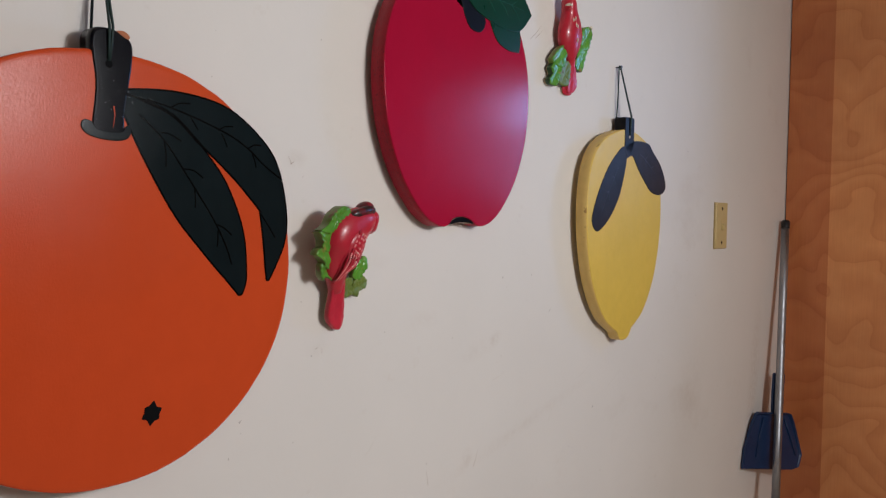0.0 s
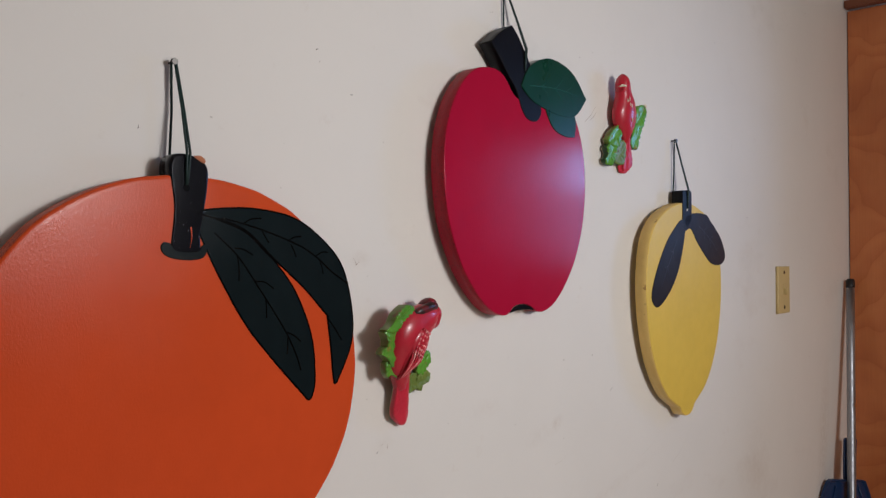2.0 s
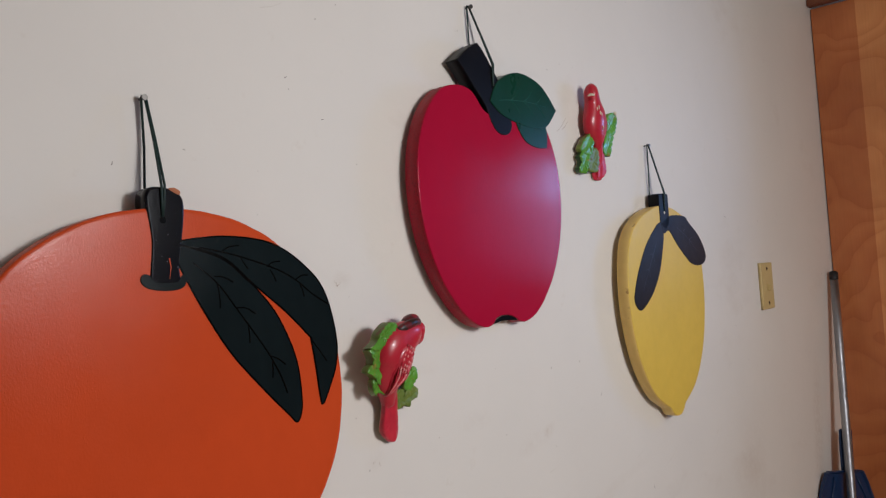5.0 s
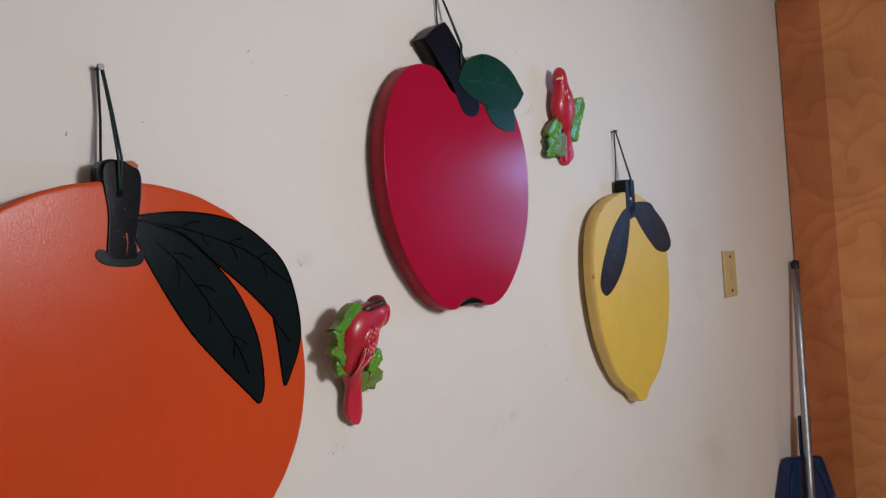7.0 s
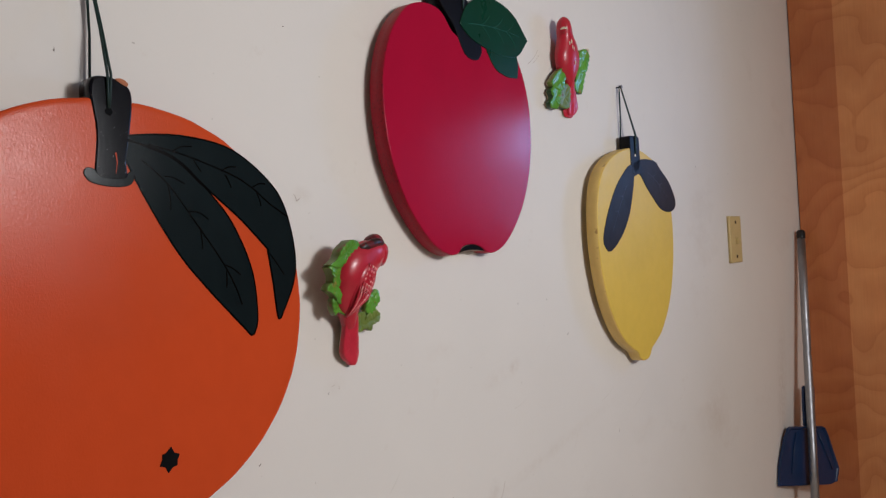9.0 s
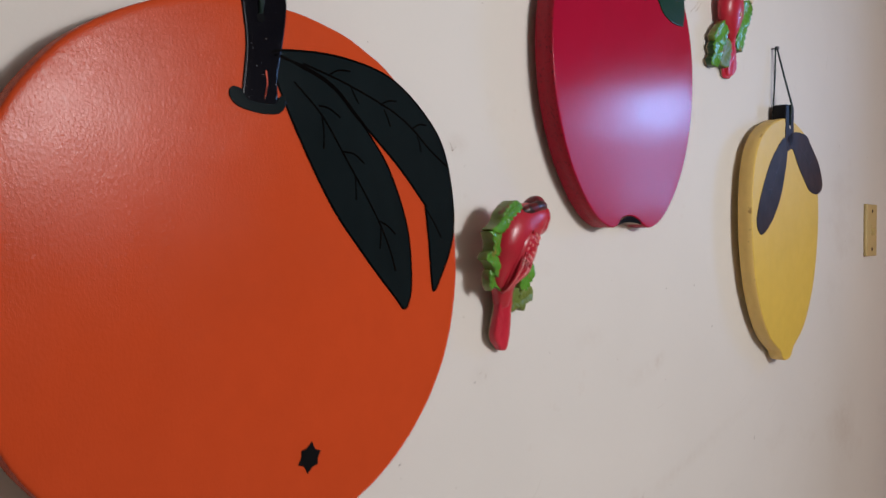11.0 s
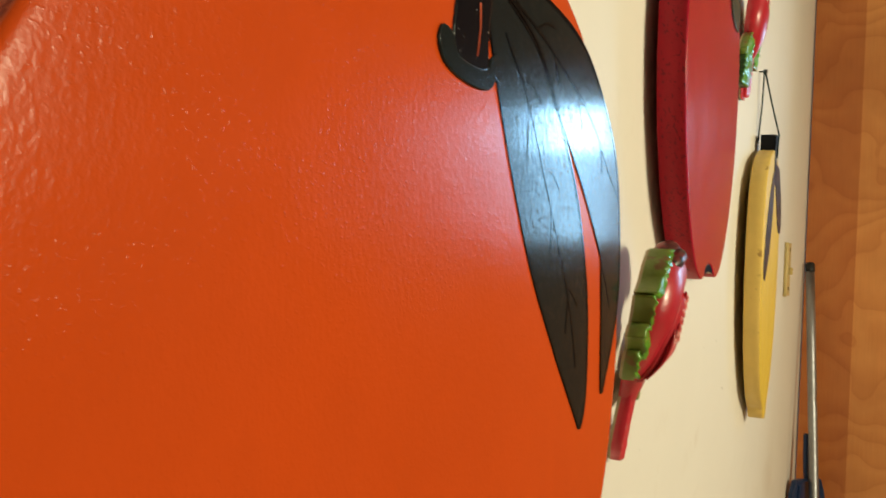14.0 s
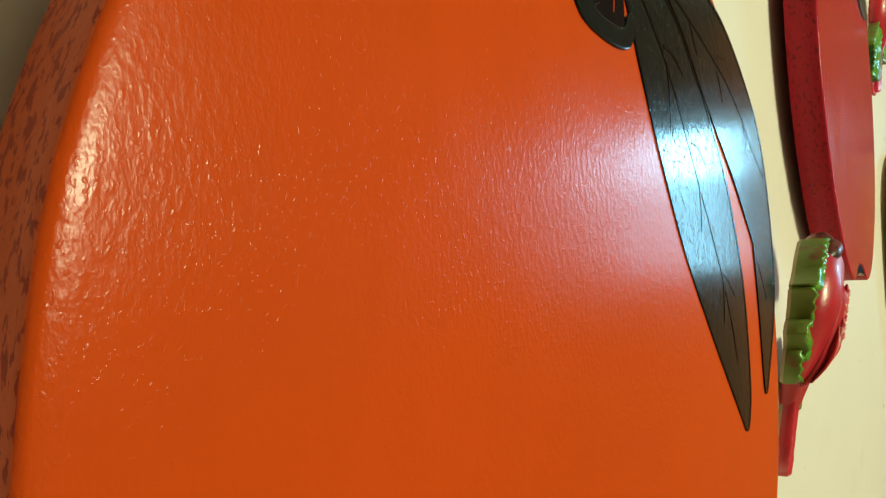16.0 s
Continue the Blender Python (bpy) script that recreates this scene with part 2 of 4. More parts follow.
PLASTER = paint("bare_plaster", (0.66, 0.58, 0.44), 0.7, 0.15, 200, 0.3)
IVORY = paint("aged_ivory_plastic", (0.52, 0.40, 0.17), 0.38, 0.08, 200, 0.08)
SCREW = metal("aged_screw", (0.10, 0.07, 0.05), 0.5)
BLUE = paint("navy_plastic", (0.010, 0.026, 0.080), 0.36, 0.15, 220, 0.15, 0.0004)
CAP = paint("black_rubber", (0.012, 0.010, 0.010), 0.4, 0.2, 200, 0.2)
SCUFF = paint("wall_scuff", (0.34, 0.25, 0.19), 0.7, 0.2, 200, 0.1)
SCUFF_DARK = paint("wall_scuff_dark", (0.10, 0.06, 0.05), 0.7, 0.2, 200, 0.1)
SCUFF_FAINT = paint("faint_wall_mark", (0.64, 0.59, 0.53), 0.6, 0.1, 200, 0.1)
# made-up finish of unseen walls, dark so that glossy boards reflect little
UNSEEN_BROWN = paint("unseen_wall_brown", (0.13, 0.07, 0.042), 0.5, 0.25, 120, 0.2, streak=(1, 1, 0.1))
SASH = paint("window_sash_paint", (0.62, 0.58, 0.52), 0.4, 0.08)

# ---- builders ----
ORIGIN = {}


def thing(name, at, label, category, group=""):
    e = new(name)
    e.empty_display_size = 0.05
    e.location = at
    ORIGIN[e.name] = Vector(at)
    return tagged(e, label, category, group)


def mesh_object(name, bm, mats, origin):
    me = bpy.data.meshes.new(name)
    bmesh.ops.translate(bm, verts=bm.verts, vec=-Vector(origin))
    bm.to_mesh(me)
    bm.free()
    for m in mats if isinstance(mats, (list, tuple)) else (mats,):
        me.materials.append(m)
    return new(name, me)


def part(name, bm, mats, parent, label=""):
    """One mesh object under a thing or a part; the mesh comes in world places."""
    o = ORIGIN[parent.name]
    ob = mesh_object(name, bm, mats, o)
    ob.parent = parent
    ORIGIN[ob.name] = o
    return tagged(ob, label)


def single(name, bm, mats, at, label, category, group="", kind=""):
    ob = mesh_object(name, bm, mats, at)
    ob.location = at
    ORIGIN[ob.name] = Vector(at)
    return tagged(ob, label, category, group, kind)


def box(bm, lo, hi, mat=0, bevel=0.0):
    vs = [bm.verts.new((x, y, z)) for x in (lo[0], hi[0]) for y in (lo[1], hi[1]) for z in (lo[2], hi[2])]
    fs = [bm.faces.new([vs[i] for i in q]) for q in ((0, 1, 3, 2), (4, 6, 7, 5), (0, 4, 5, 1), (2, 3, 7, 6), (0, 2, 6, 4), (1, 5, 7, 3))]
    if bevel:
        es = list({e for f in fs for e in f.edges})
        fs = bmesh.ops.bevel(bm, geom=es, offset=bevel, segments=2, affect="EDGES")["faces"] + [f for f in fs if f.is_valid]
    for f in fs:
        f.material_index = mat
    return bm


def boxed(lo, hi, bevel=0.0):
    return box(bmesh.new(), lo, hi, 0, bevel)


def smooth_loop(knots, n=8, closed=True):
    """A Catmull-Rom curve through a few knots."""
    k, out = [Vector(p) for p in knots], []
    count = len(k)
    for i in range(count if closed else count - 1):
        if closed:
            a, b, c, d = k[i - 1], k[i], k[(i + 1) % count], k[(i + 2) % count]
        else:
            a, b, c, d = k[max(i - 1, 0)], k[i], k[i + 1], k[min(i + 2, count - 1)]
        if closed and (c - b).length < 1e-6:  # a knot given twice is a sharp corner
            continue
        for j in range(n):
            s = j / n
            out.append(0.5 * (2 * b + (c - a) * s + (2 * a - 5 * b + 4 * c - d) * s * s + (3 * b - a - 3 * c + d) * s ** 3))
    if not closed:
        out.append(k[-1])
    return out


def bend(a, c, b, s):
    return (1 - s) ** 2 * Vector(a) + 2 * s * (1 - s) * Vector(c) + s * s * Vector(b)


def ccw(o):
    area = sum(a[0] * b[1] - b[0] * a[1] for a, b in zip(o, o[1:] + o[:1]))
    return o if area > 0 else o[::-1]


def inset(o, d):
    out = []
    for i, p in enumerate(o):
        a, b = Vector(o[i - 1]), Vector(o[(i + 1) % len(o)])
        t = (b - a)
        t = t.normalized() if t.length > 1e-9 else Vector((1, 0))
        out.append(Vector(p) + Vector((-t.y, t.x)) * d)
    return out


def board(outline, front, back, round_=0.002, wobble=0.0, bm=None, mats=(0, 1), crown=None):
    """A cut-out board that faces -y: flat front, rounded front edge, sides, back."""
    bm = bm or bmesh.new()
    o = ccw([Vector(p) for p in outline])
    if wobble:
        o = [p + Vector((noise.noise((p.x * 40, p.y * 40, 1.3)), noise.noise((p.x * 40, p.y * 40, 7.7)))) * wobble for p in o]
    steps = ((1.0, 0.0), (0.55, 0.12), (0.16, 0.5), (0.0, 1.0))
    rings = []
    if crown:  # the face falls off gently before the rounded edge
        for k, d in ((1.0, 0.0), (0.6, 0.16), (0.3, 0.5)):
            rings.append([bm.verts.new((p.x, front + crown[1] * d, p.y)) for p in inset(o, round_ + crown[0] * k)])
        front += crown[1]
    for k, d in steps:
        rings.append([bm.verts.new((p.x, front + round_ * d, p.y)) for p in inset(o, round_ * k)])
    rings.append([bm.verts.new((p.x, back, p.y)) for p in o])
    n = len(o)
    f = bm.faces.new(rings[0])
    f.material_index = mats[0]
    for j, (a, b) in enumerate(zip(rings, rings[1:])):
        for i in range(n):
            q = bm.faces.new((a[i], b[i], b[(i + 1) % n], a[(i + 1) % n]))
            q.smooth = True
            q.material_index = mats[0] if j < (5 if crown else 2) else mats[1]
    g = bm.faces.new(rings[-1][::-1])
    g.material_index = mats[1]
    return bm


def stroke(points, width, front, lift=0.0004, bm=None, taper=True, flat=False):
    """A painted line of varying width on a face that looks to -y."""
    bm = bm or bmesh.new()
    front, lift = (front - 0.0001, 0.00001) if flat else (front, lift)
    pts, prev = [Vector(p) for p in points], None
    for i, p in enumerate(pts):
        d = (pts[min(i + 1, len(pts) - 1)] - pts[max(i - 1, 0)]).normalized()
        s = i / (len(pts) - 1)
        w = width * 0.5 * ((1.0 - 0.75 * s) if taper else 1.0)
        nrm = Vector((-d.y, d.x)) * w
        ring = [bm.verts.new((p.x + nrm.x, front, p.y + nrm.y)), bm.verts.new((p.x, front - lift, p.y)), bm.verts.new((p.x - nrm.x, front, p.y - nrm.y))]
        if prev:
            for a in range(2):
                bm.faces.new((prev[a], prev[a + 1], ring[a + 1], ring[a])).smooth = True
        prev = ring
    return bm


def tube(points, radius, bm=None, sides=8, mat=0, cap=True):
    """A round cord or pipe along points; radius may be a list."""
    bm = bm or bmesh.new()
    pts = [Vector(p) for p in points]
    rings = []
    for i, p in enumerate(pts):
        d = (pts[min(i + 1, len(pts) - 1)] - pts[max(i - 1, 0)]).normalized()
        u = d.cross(Vector((0.31, 0.83, 0.47))).normalized()
        v = d.cross(u)
        r = radius[i] if isinstance(radius, (list, tuple)) else radius
        rings.append([bm.verts.new(p + (u * math.cos(a) + v * math.sin(a)) * r) for a in (2 * math.pi * k / sides for k in range(sides))])
    for a, b in zip(rings, rings[1:]):
        for i in range(sides):
            f = bm.faces.new((a[i], a[(i + 1) % sides], b[(i + 1) % sides], b[i]))
            f.smooth, f.material_index = True, mat
    if cap:
        for r in (rings[0][::-1], rings[-1]):
            bm.faces.new(r).material_index = mat
    return bm


def lump(bm, path, mat=0, sides=18, segs=6):
    """A swept, flattened body: path rows are x, y, z, half width, half depth."""
    k = smooth_loop([Vector((r[0], r[1], r[2])) for r in path], segs, False)
    size = smooth_loop([Vector((r[3], r[4], 0)) for r in path], segs, False)
    rings = []
    for i, p in enumerate(k):
        d = k[min(i + 1, len(k) - 1)] - k[max(i - 1, 0)]
        d = Vector((d.x, 0, d.z)).normalized()
        u = Vector((d.z, 0, -d.x))
        rings.append([bm.verts.new(p + u * size[i].x * math.cos(a) + Vector((0, -1, 0)) * size[i].y * math.sin(a)) for a in (2 * math.pi * j / sides for j in range(sides))])
    for a, b in zip(rings, rings[1:]):
        for i in range(sides):
            f = bm.faces.new((a[i], b[i], b[(i + 1) % sides], a[(i + 1) % sides]))
            f.smooth, f.material_index = True, mat
    for r in (rings[0], rings[-1][::-1]):
        f = bm.faces.new(r)
        f.material_index, f.smooth = mat, True
    return bm


def moulded_leaf(bm, knots, d, top, side, axis=None, swell=0.0024, ripple=0.0013, rim=9):
    """A cast leaf or tail, d proud of the back at y = 0: chunky upright sides, a pale back rim, a front folded along its axis."""
    o = ccw(smooth_loop(knots, 5))
    c = sum(o, Vector((0, 0))) / len(o)
    a, b = (Vector(p) for p in axis) if axis else (o[0], c)
    way = (b - a).normalized()
    wide = max(abs((p - c).dot(Vector((-way.y, way.x)))) for p in o)
    n, rings = len(o), []

    def front(p, s):
        q = p - a
        fold, along = abs(q.dot(Vector((-way.y, way.x)))) / wide, q.dot(way)
        return d + swell * (math.sin(2.4 * min(1.0, fold)) - 0.5) + ripple * math.sin(along * 900 - fold * 5) * min(1.0, fold * 2) + 0.0005 * noise.noise((p.x * 200, p.y * 200, d * 90))
    for s, drop in ((0.0, 0.0), (0.35, 0.0), (0.62, 0.0), (0.82, 0.0), (0.95, 0.0002), (1.0, 0.0012)):
        ring = []
        for p in (o if s else [c]):
            q = c + (p - c) * s
            ring.append(bm.verts.new((q.x, -max(0.002, front(q, s) - drop), q.y)))
        rings.append(ring)
    rings.append([bm.verts.new((p.x, -0.0022, p.y)) for p in o])
    rings.append([bm.verts.new((p.x, 0.0, p.y)) for p in inset(o, 0.0012)])
    for i in range(n):
        f = bm.faces.new((rings[0][0], rings[1][i], rings[1][(i + 1) % n]))
        f.smooth, f.material_index = True, top
    for k in range(1, 7):
        for i in range(n):
            f = bm.faces.new((rings[k][i], rings[k + 1][i], rings[k + 1][(i + 1) % n], rings[k][(i + 1) % n]))
            f.smooth, f.material_index = True, top if k < 5 else side if k == 5 else rim
    bm.faces.new(rings[-1][::-1]).material_index = rim
    return bm


def hang(bm, x0, z0, off, lean, swing):
    """Leans a plaque that was cast flat: its back stands off the wall, more with height, less towards its other side."""
    for v in bm.verts:
        v.co.y = min(v.co.y, 0.0) - (off + lean * (v.co.z - z0) - swing * (v.co.x - x0))
    return bm


# ---- the room ----
X0, X1, Y0, TOP = -2.2, 2.6, -4.4, 2.46
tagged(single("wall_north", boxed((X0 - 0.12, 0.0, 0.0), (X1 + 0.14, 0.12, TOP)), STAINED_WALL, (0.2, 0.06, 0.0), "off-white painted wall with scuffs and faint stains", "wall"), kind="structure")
# unseen shell of the room; its tones are set for the bounced light
tagged(single("wall_west", boxed((X0 - 0.12, Y0, 0.0), (X0, 0.0, TOP)), WALL, (X0 - 0.06, -2.2, 0.0), "plain off-white painted wall closing the room", "wall"), kind="structure")
tagged(single("wall_south", boxed((X0 - 0.12, Y0 - 0.12, 0.0), (X1 + 0.14, Y0, TOP)), UNSEEN_BROWN, (0.2, Y0 - 0.06, 0.0), "unseen dark brown wall closing the room, added to darken reflections", "wall"), kind="structure")
tagged(single("floor", boxed((X0 - 0.12, Y0 - 0.12, -0.1), (X1 + 0.14, 0.12, 0.0)), FLOORING, (0.2, -2.2, -0.1), "plain pale brown floor of the room", "floor"), kind="structure")
tagged(single("ceiling", boxed((X0 - 0.12, Y0 - 0.12, TOP), (X1 + 0.14, 0.12, TOP + 0.1)), CEIL, (0.2, -2.2, TOP), "plain off-white painted ceiling", "ceiling"), kind="structure")

# the east wall stands round a narrow door and a small window
DOOR_W, WIN = 0.61, (-1.20, -0.62, 1.22, 1.74)
bm = bmesh.new()
box(bm, (X1, -DOOR_W - 0.008, 2.0), (X1 + 0.14, 0.0, TOP))
box(bm, (X1, WIN[1], 0.0), (X1 + 0.14, -DOOR_W - 0.008, TOP), 1)
box(bm, (X1, WIN[0], 0.0), (X1 + 0.14, WIN[1], WIN[2]), 1)
box(bm, (X1, WIN[0], WIN[3]), (X1 + 0.14, WIN[1], TOP), 1)
box(bm, (X1, Y0, 0.0), (X1 + 0.14, WIN[0], TOP), 1)
tagged(single("wall_east", bm, [WALL, UNSEEN_BROWN], (X1 + 0.07, -2.2, 0.0), "wall with off-white paint above the door, unseen part beside kept dark brown", "wall"), kind="structure")

door = tagged(thing("door_1", (X1 + 0.02, -DOOR_W / 2, 0.0), "closed flush door of reddish-brown birch plywood", "door"), kind="structure")
part("slab", boxed((X1 + 0.002, -DOOR_W, 0.004), (X1 + 0.04, -0.003, 1.992), 0.001), VENEER, door)
part("head_trim", boxed((X1 - 0.028, -DOOR_W - 0.05, 1.995), (X1 - 0.001, -0.002, 2.018), 0.002), TRIMWOOD, door, "thin dark-stained wooden head strip")

window = tagged(thing("window_1", (X1 + 0.07, (WIN[0] + WIN[1]) / 2, WIN[2]), "small window with pale painted sash, dusk light outside", "window"), kind="structure")
bm = bmesh.new()
for lo, hi in (((WIN[0], WIN[2]), (WIN[1], WIN[2] + 0.03)), ((WIN[0], WIN[3] - 0.03), (WIN[1], WIN[3])), ((WIN[0], WIN[2] + 0.03), (WIN[0] + 0.03, WIN[3] - 0.03)), ((WIN[1] - 0.03, WIN[2] + 0.03), (WIN[1], WIN[3] - 0.03))):
    box(bm, (X1 + 0.075, lo[0], lo[1]), (X1 + 0.105, hi[0], hi[1]))
part("window_frame", bm, SASH, window)

# marks on the wall
wall = bpy.data.objects["wall_north"]
for i, (x, z, ln, turn, mt) in enumerate(((0.725, 1.038, 0.003, 60, 1), (0.742, 1.042, 0.005, 95, 0), (0.733, 1.046, 0.004, 20, 0), (1.062, 0.835, 0.026, 65, 0), (0.947, 0.832, 0.020, 100, 0), (1.272, 1.048, 0.006, 50, 1), (1.434, 0.85, 0.006, 80, 1),
                                          (1.212, 1.515, 0.042, 40, 0), (1.222, 1.514, 0.026, 40, 0), (0.634, 1.517, 0.004, 30, 1), (0.686, 1.472, 0.004, 10, 1), (1.86, 1.363, 0.005, 0, 1), (0.62, 0.977, 0.004, 45, 1), (0.418, 1.403, 0.004, 80, 1), (0.69, 1.272, 0.010, 120, 0), (0.694, 1.270, 0.008, 30, 0), (1.40, 0.925, 0.050, 22, 2), (1.52, 0.895, 0.060, 28, 2), (1.72, 0.870, 0.040, 35, 2), (1.28, 0.865, 0.030, 62, 2), (1.12, 0.955, 0.035, 15, 2), (0.83, 0.905, 0.030, 48, 2), (1.78, 1.52, 0.030, 75, 2), (0.62, 1.60, 0.035, 20, 2))):
    d = Vector((math.cos(radians(turn)), math.sin(radians(turn)))) * ln / 2
    c = Vector((x, z))
    s = stroke([c - d, c + Vector((d.y, -d.x)) * 0.10, c + d], (0.0007, 0.0011, 0.0012)[mt], -0.0002, 0.0002)
    part("scuff", s, (SCUFF, SCUFF_DARK, SCUFF_FAINT)[mt], wall)


# ---- things on the wall ----
def nail(x, z):
    bm = tube([(x, 0.02, z), (x, -0.011, z)], 0.0013, sides=8)
    tube([(x, -0.010, z), (x, -0.0122, z)], 0.0032, bm, 10)
    return single("nail", bm, STEEL, (x, 0, z), "small steel nail driven into the wall", "nail", "nails of the fruit signs")


def cord(parent, nx, nz, hx, hz, front, back, top, r=0.0013):
    """A loop over the nail: two strands to the hole in front, one behind the stem."""
    y = -0.0075
    bm = bmesh.new()
    tube([(nx - 0.0018, y, nz - 0.001), (nx - 0.001, y + 0.0012, nz - 0.05), (hx - 0.004, back + 0.004, top - 0.012)], r, bm)
    for dx in (0.0, 0.0034):
        edge = Vector((hx + dx, front - r - 0.0008, top + 0.001))
        tube([(nx + 0.0015 + dx * 0.3, y - 0.001, nz + 0.0008), (nx + 0.002 + (edge.x - nx) * 0.55, (y + edge.y) / 2, (nz + edge.z) / 2), edge, (hx + dx * 0.7, front - r * 0.9, (top + hz) / 2), (hx + dx * 0.2, front - r * 0.6, hz), (hx, front + 0.004, hz - 0.0006)], r, bm)
    tube([(nx - 0.0018, y, nz - 0.001), (nx - 0.001, y, nz + 0.0022), (nx + 0.0015, y - 0.001, nz + 0.0022), (nx + 0.0022, y - 0.001, nz)], r, bm)
    return part("cord", bm, CORD, parent, "dark green hanging cord")


def hole(parent, x, z, front, r=0.0035):
    ring = [(x + r * math.cos(a), z + r * math.sin(a)) for a in (2 * math.pi * i / 14 for i in range(14))]
    return part("hole", board(ring, front - 0.0004, front + 0.003, 0.0003), [VEIN, VEIN], parent, "dark drilled hole")


def superellipse(cx, cz, rx, rz, top, low, n=120):
    out = []
    for i in range(n):
        a = 2 * math.pi * i / n
        c, s = math.cos(a), math.sin(a)
        e = 2 / (top if s > 0 else low)
        out.append(Vector((cx + rx * math.copysign(abs(c) ** e, c), cz + rz * math.copysign(abs(s) ** e, s))))
    return out


def orange_sign():
    t = thing("orange_sign", (0.459, -0.02, 0.951), "large round orange cut-out board with black stem and leaves", "wall sign")
    F, B = -0.030, -0.010
    part("board", board(superellipse(0.4575, 1.1545, 0.2075, 0.2020, 2.17, 2.00), F, B, 0.0022, 0.0008, crown=(0.0045, 0.00026)), [ORANGE, ORANGE_EDGE], t, "orange enamelled board with pitted edge")
    S = F - 0.0008
    stem = smooth_loop([(0.434, 1.282), (0.437, 1.322), (0.434, 1.352), (0.4345, 1.370), (0.442, 1.377), (0.460, 1.376), (0.4735, 1.368), (0.475, 1.350), (0.471, 1.322), (0.4670, 1.302), (0.4660, 1.283), (0.450, 1.280)], 5)
    st = part("stem", board(stem, S, B - 0.001, 0.003, 0.0006), [BLACK, BLACK], t, "chipped glossy black stem")
    part("chip", board(smooth_loop([(0.459, 1.3752), (0.469, 1.3695), (0.4715, 1.3725), (0.466, 1.3765)], 4), S - 0.0003, S + 0.006, 0.0005), [RAW_WOOD, RAW_WOOD], st, "bare wood where paint chipped off")
    collar = smooth_loop([(0.427, 1.292), (0.4245, 1.286), (0.431, 1.279), (0.447, 1.2755), (0.465, 1.2762), (0.472, 1.282), (0.472, 1.291), (0.467, 1.289), (0.462, 1.2835), (0.441, 1.284), (0.434, 1.291)], 5)
    part("collar", board(collar, F - 0.0012, F + 0.002, 0.0006, 0.0005), [LEAF_DARK, LEAF_DARK], t, "painted black calyx below the stem")
    part("scratch", stroke([(0.4555, 1.307), (0.4565, 1.298), (0.4545, 1.287)], 0.0013, S - 0.0002, 0.0002), ORANGE, st, "orange scratch showing through black")
    hole(st, 0.4510, 1.3445, S, 0.0036)
    G = F - 0.0004
    shared = [(0.554, 1.273), (0.542, 1.2835), (0.519, 1.303), (0.491, 1.314)]
    low_leaf = smooth_loop([(0.460, 1.319), (0.475, 1.279), (0.513, 1.214), (0.548, 1.172), (0.586, 1.132), (0.5955, 1.1225), (0.602, 1.127), (0.606, 1.147), (0.601, 1.193), (0.580, 1.241)] + shared, 7)
    top_leaf = smooth_loop([(0.460, 1.320), (0.474, 1.3255), (0.525, 1.3285), (0.580, 1.3195), (0.624, 1.2915), (0.648, 1.261), (0.660, 1.213), (0.6575, 1.178), (0.640, 1.143), (0.634, 1.136), (0.6305, 1.142), (0.6265, 1.180), (0.622, 1.211), (0.622, 1.2125), (0.590, 1.244)] + shared, 7)
    la = part("leaf", board(low_leaf, G, F + 0.001, 0.0004, 0.0004), [LEAF_DARK, VEIN], t, "blackish green painted leaf")
    lb = part("leaf", board(top_leaf, G - 0.0002, F + 0.001, 0.0004, 0.0004), [LEAF_DARK, VEIN], t, "blackish green painted leaf")
    ribs = ([(0.481, 1.302), (0.507, 1.280), (0.530, 1.250), (0.563, 1.204), (0.579, 1.175), (0.586, 1.156)], [(0.489, 1.317), (0.530, 1.308), (0.580, 1.292), (0.607, 1.278), (0.628, 1.262), (0.653, 1.247)])
    twigs = ([((0.504, 1.287), (0.514, 1.286), (0.526, 1.280)), ((0.507, 1.280), (0.509, 1.268), (0.509, 1.254)), ((0.528, 1.253), (0.540, 1.252), (0.551, 1.245)), ((0.541, 1.235), (0.542, 1.225), (0.542, 1.215)), ((0.568, 1.198), (0.577, 1.194), (0.586, 1.187)), ((0.569, 1.192), (0.569, 1.184), (0.568, 1.175))],
             [((0.515, 1.3125), (0.524, 1.317), (0.536, 1.318)), ((0.537, 1.305), (0.540, 1.300), (0.545, 1.293)), ((0.569, 1.2945), (0.577, 1.299), (0.587, 1.300)), ((0.573, 1.2915), (0.577, 1.285), (0.580, 1.278)), ((0.607, 1.279), (0.615, 1.283), (0.624, 1.283)), ((0.612, 1.273), (0.615, 1.267), (0.617, 1.259)), ((0.624, 1.209), (0.633, 1.198), (0.643, 1.184))])
    for lf, o, g, rib, marks in ((la, low_leaf, G, ribs[0], twigs[0]), (lb, top_leaf, G - 0.0002, ribs[1], twigs[1])):
        edge = inset(ccw(o), 0.0008)
        part("outline", stroke(edge + edge[:2], 0.0017, g - 0.0001, 0.0002, taper=False, flat=True), LEAF_LINE, lf)
        part("midrib", stroke(smooth_loop(rib, 5, False), 0.0016, g - 0.0001, 0.0002, taper=False, flat=True), LEAF_LINE, lf)
        for m in marks:
            part("vein", stroke(smooth_loop(m, 4, False), 0.0014, g - 0.0001, 0.0002, taper=False, flat=True), LEAF_LINE, lf)
    star = [Vector((0.494, 1.0150)) + Vector((math.cos(x), math.sin(x))) * ((0.0125, 0.0098, 0.0115)[i // 2 % 3] if i % 2 == 0 else 0.0080) for i, x in ((i, radians(80 + 30 * i)) for i in range(12))]
    part("star_mark", board(star, F - 0.0007, F + 0.001, 0.0002, 0.0008), [VEIN, VEIN], t, "small black painted star for the blossom end")
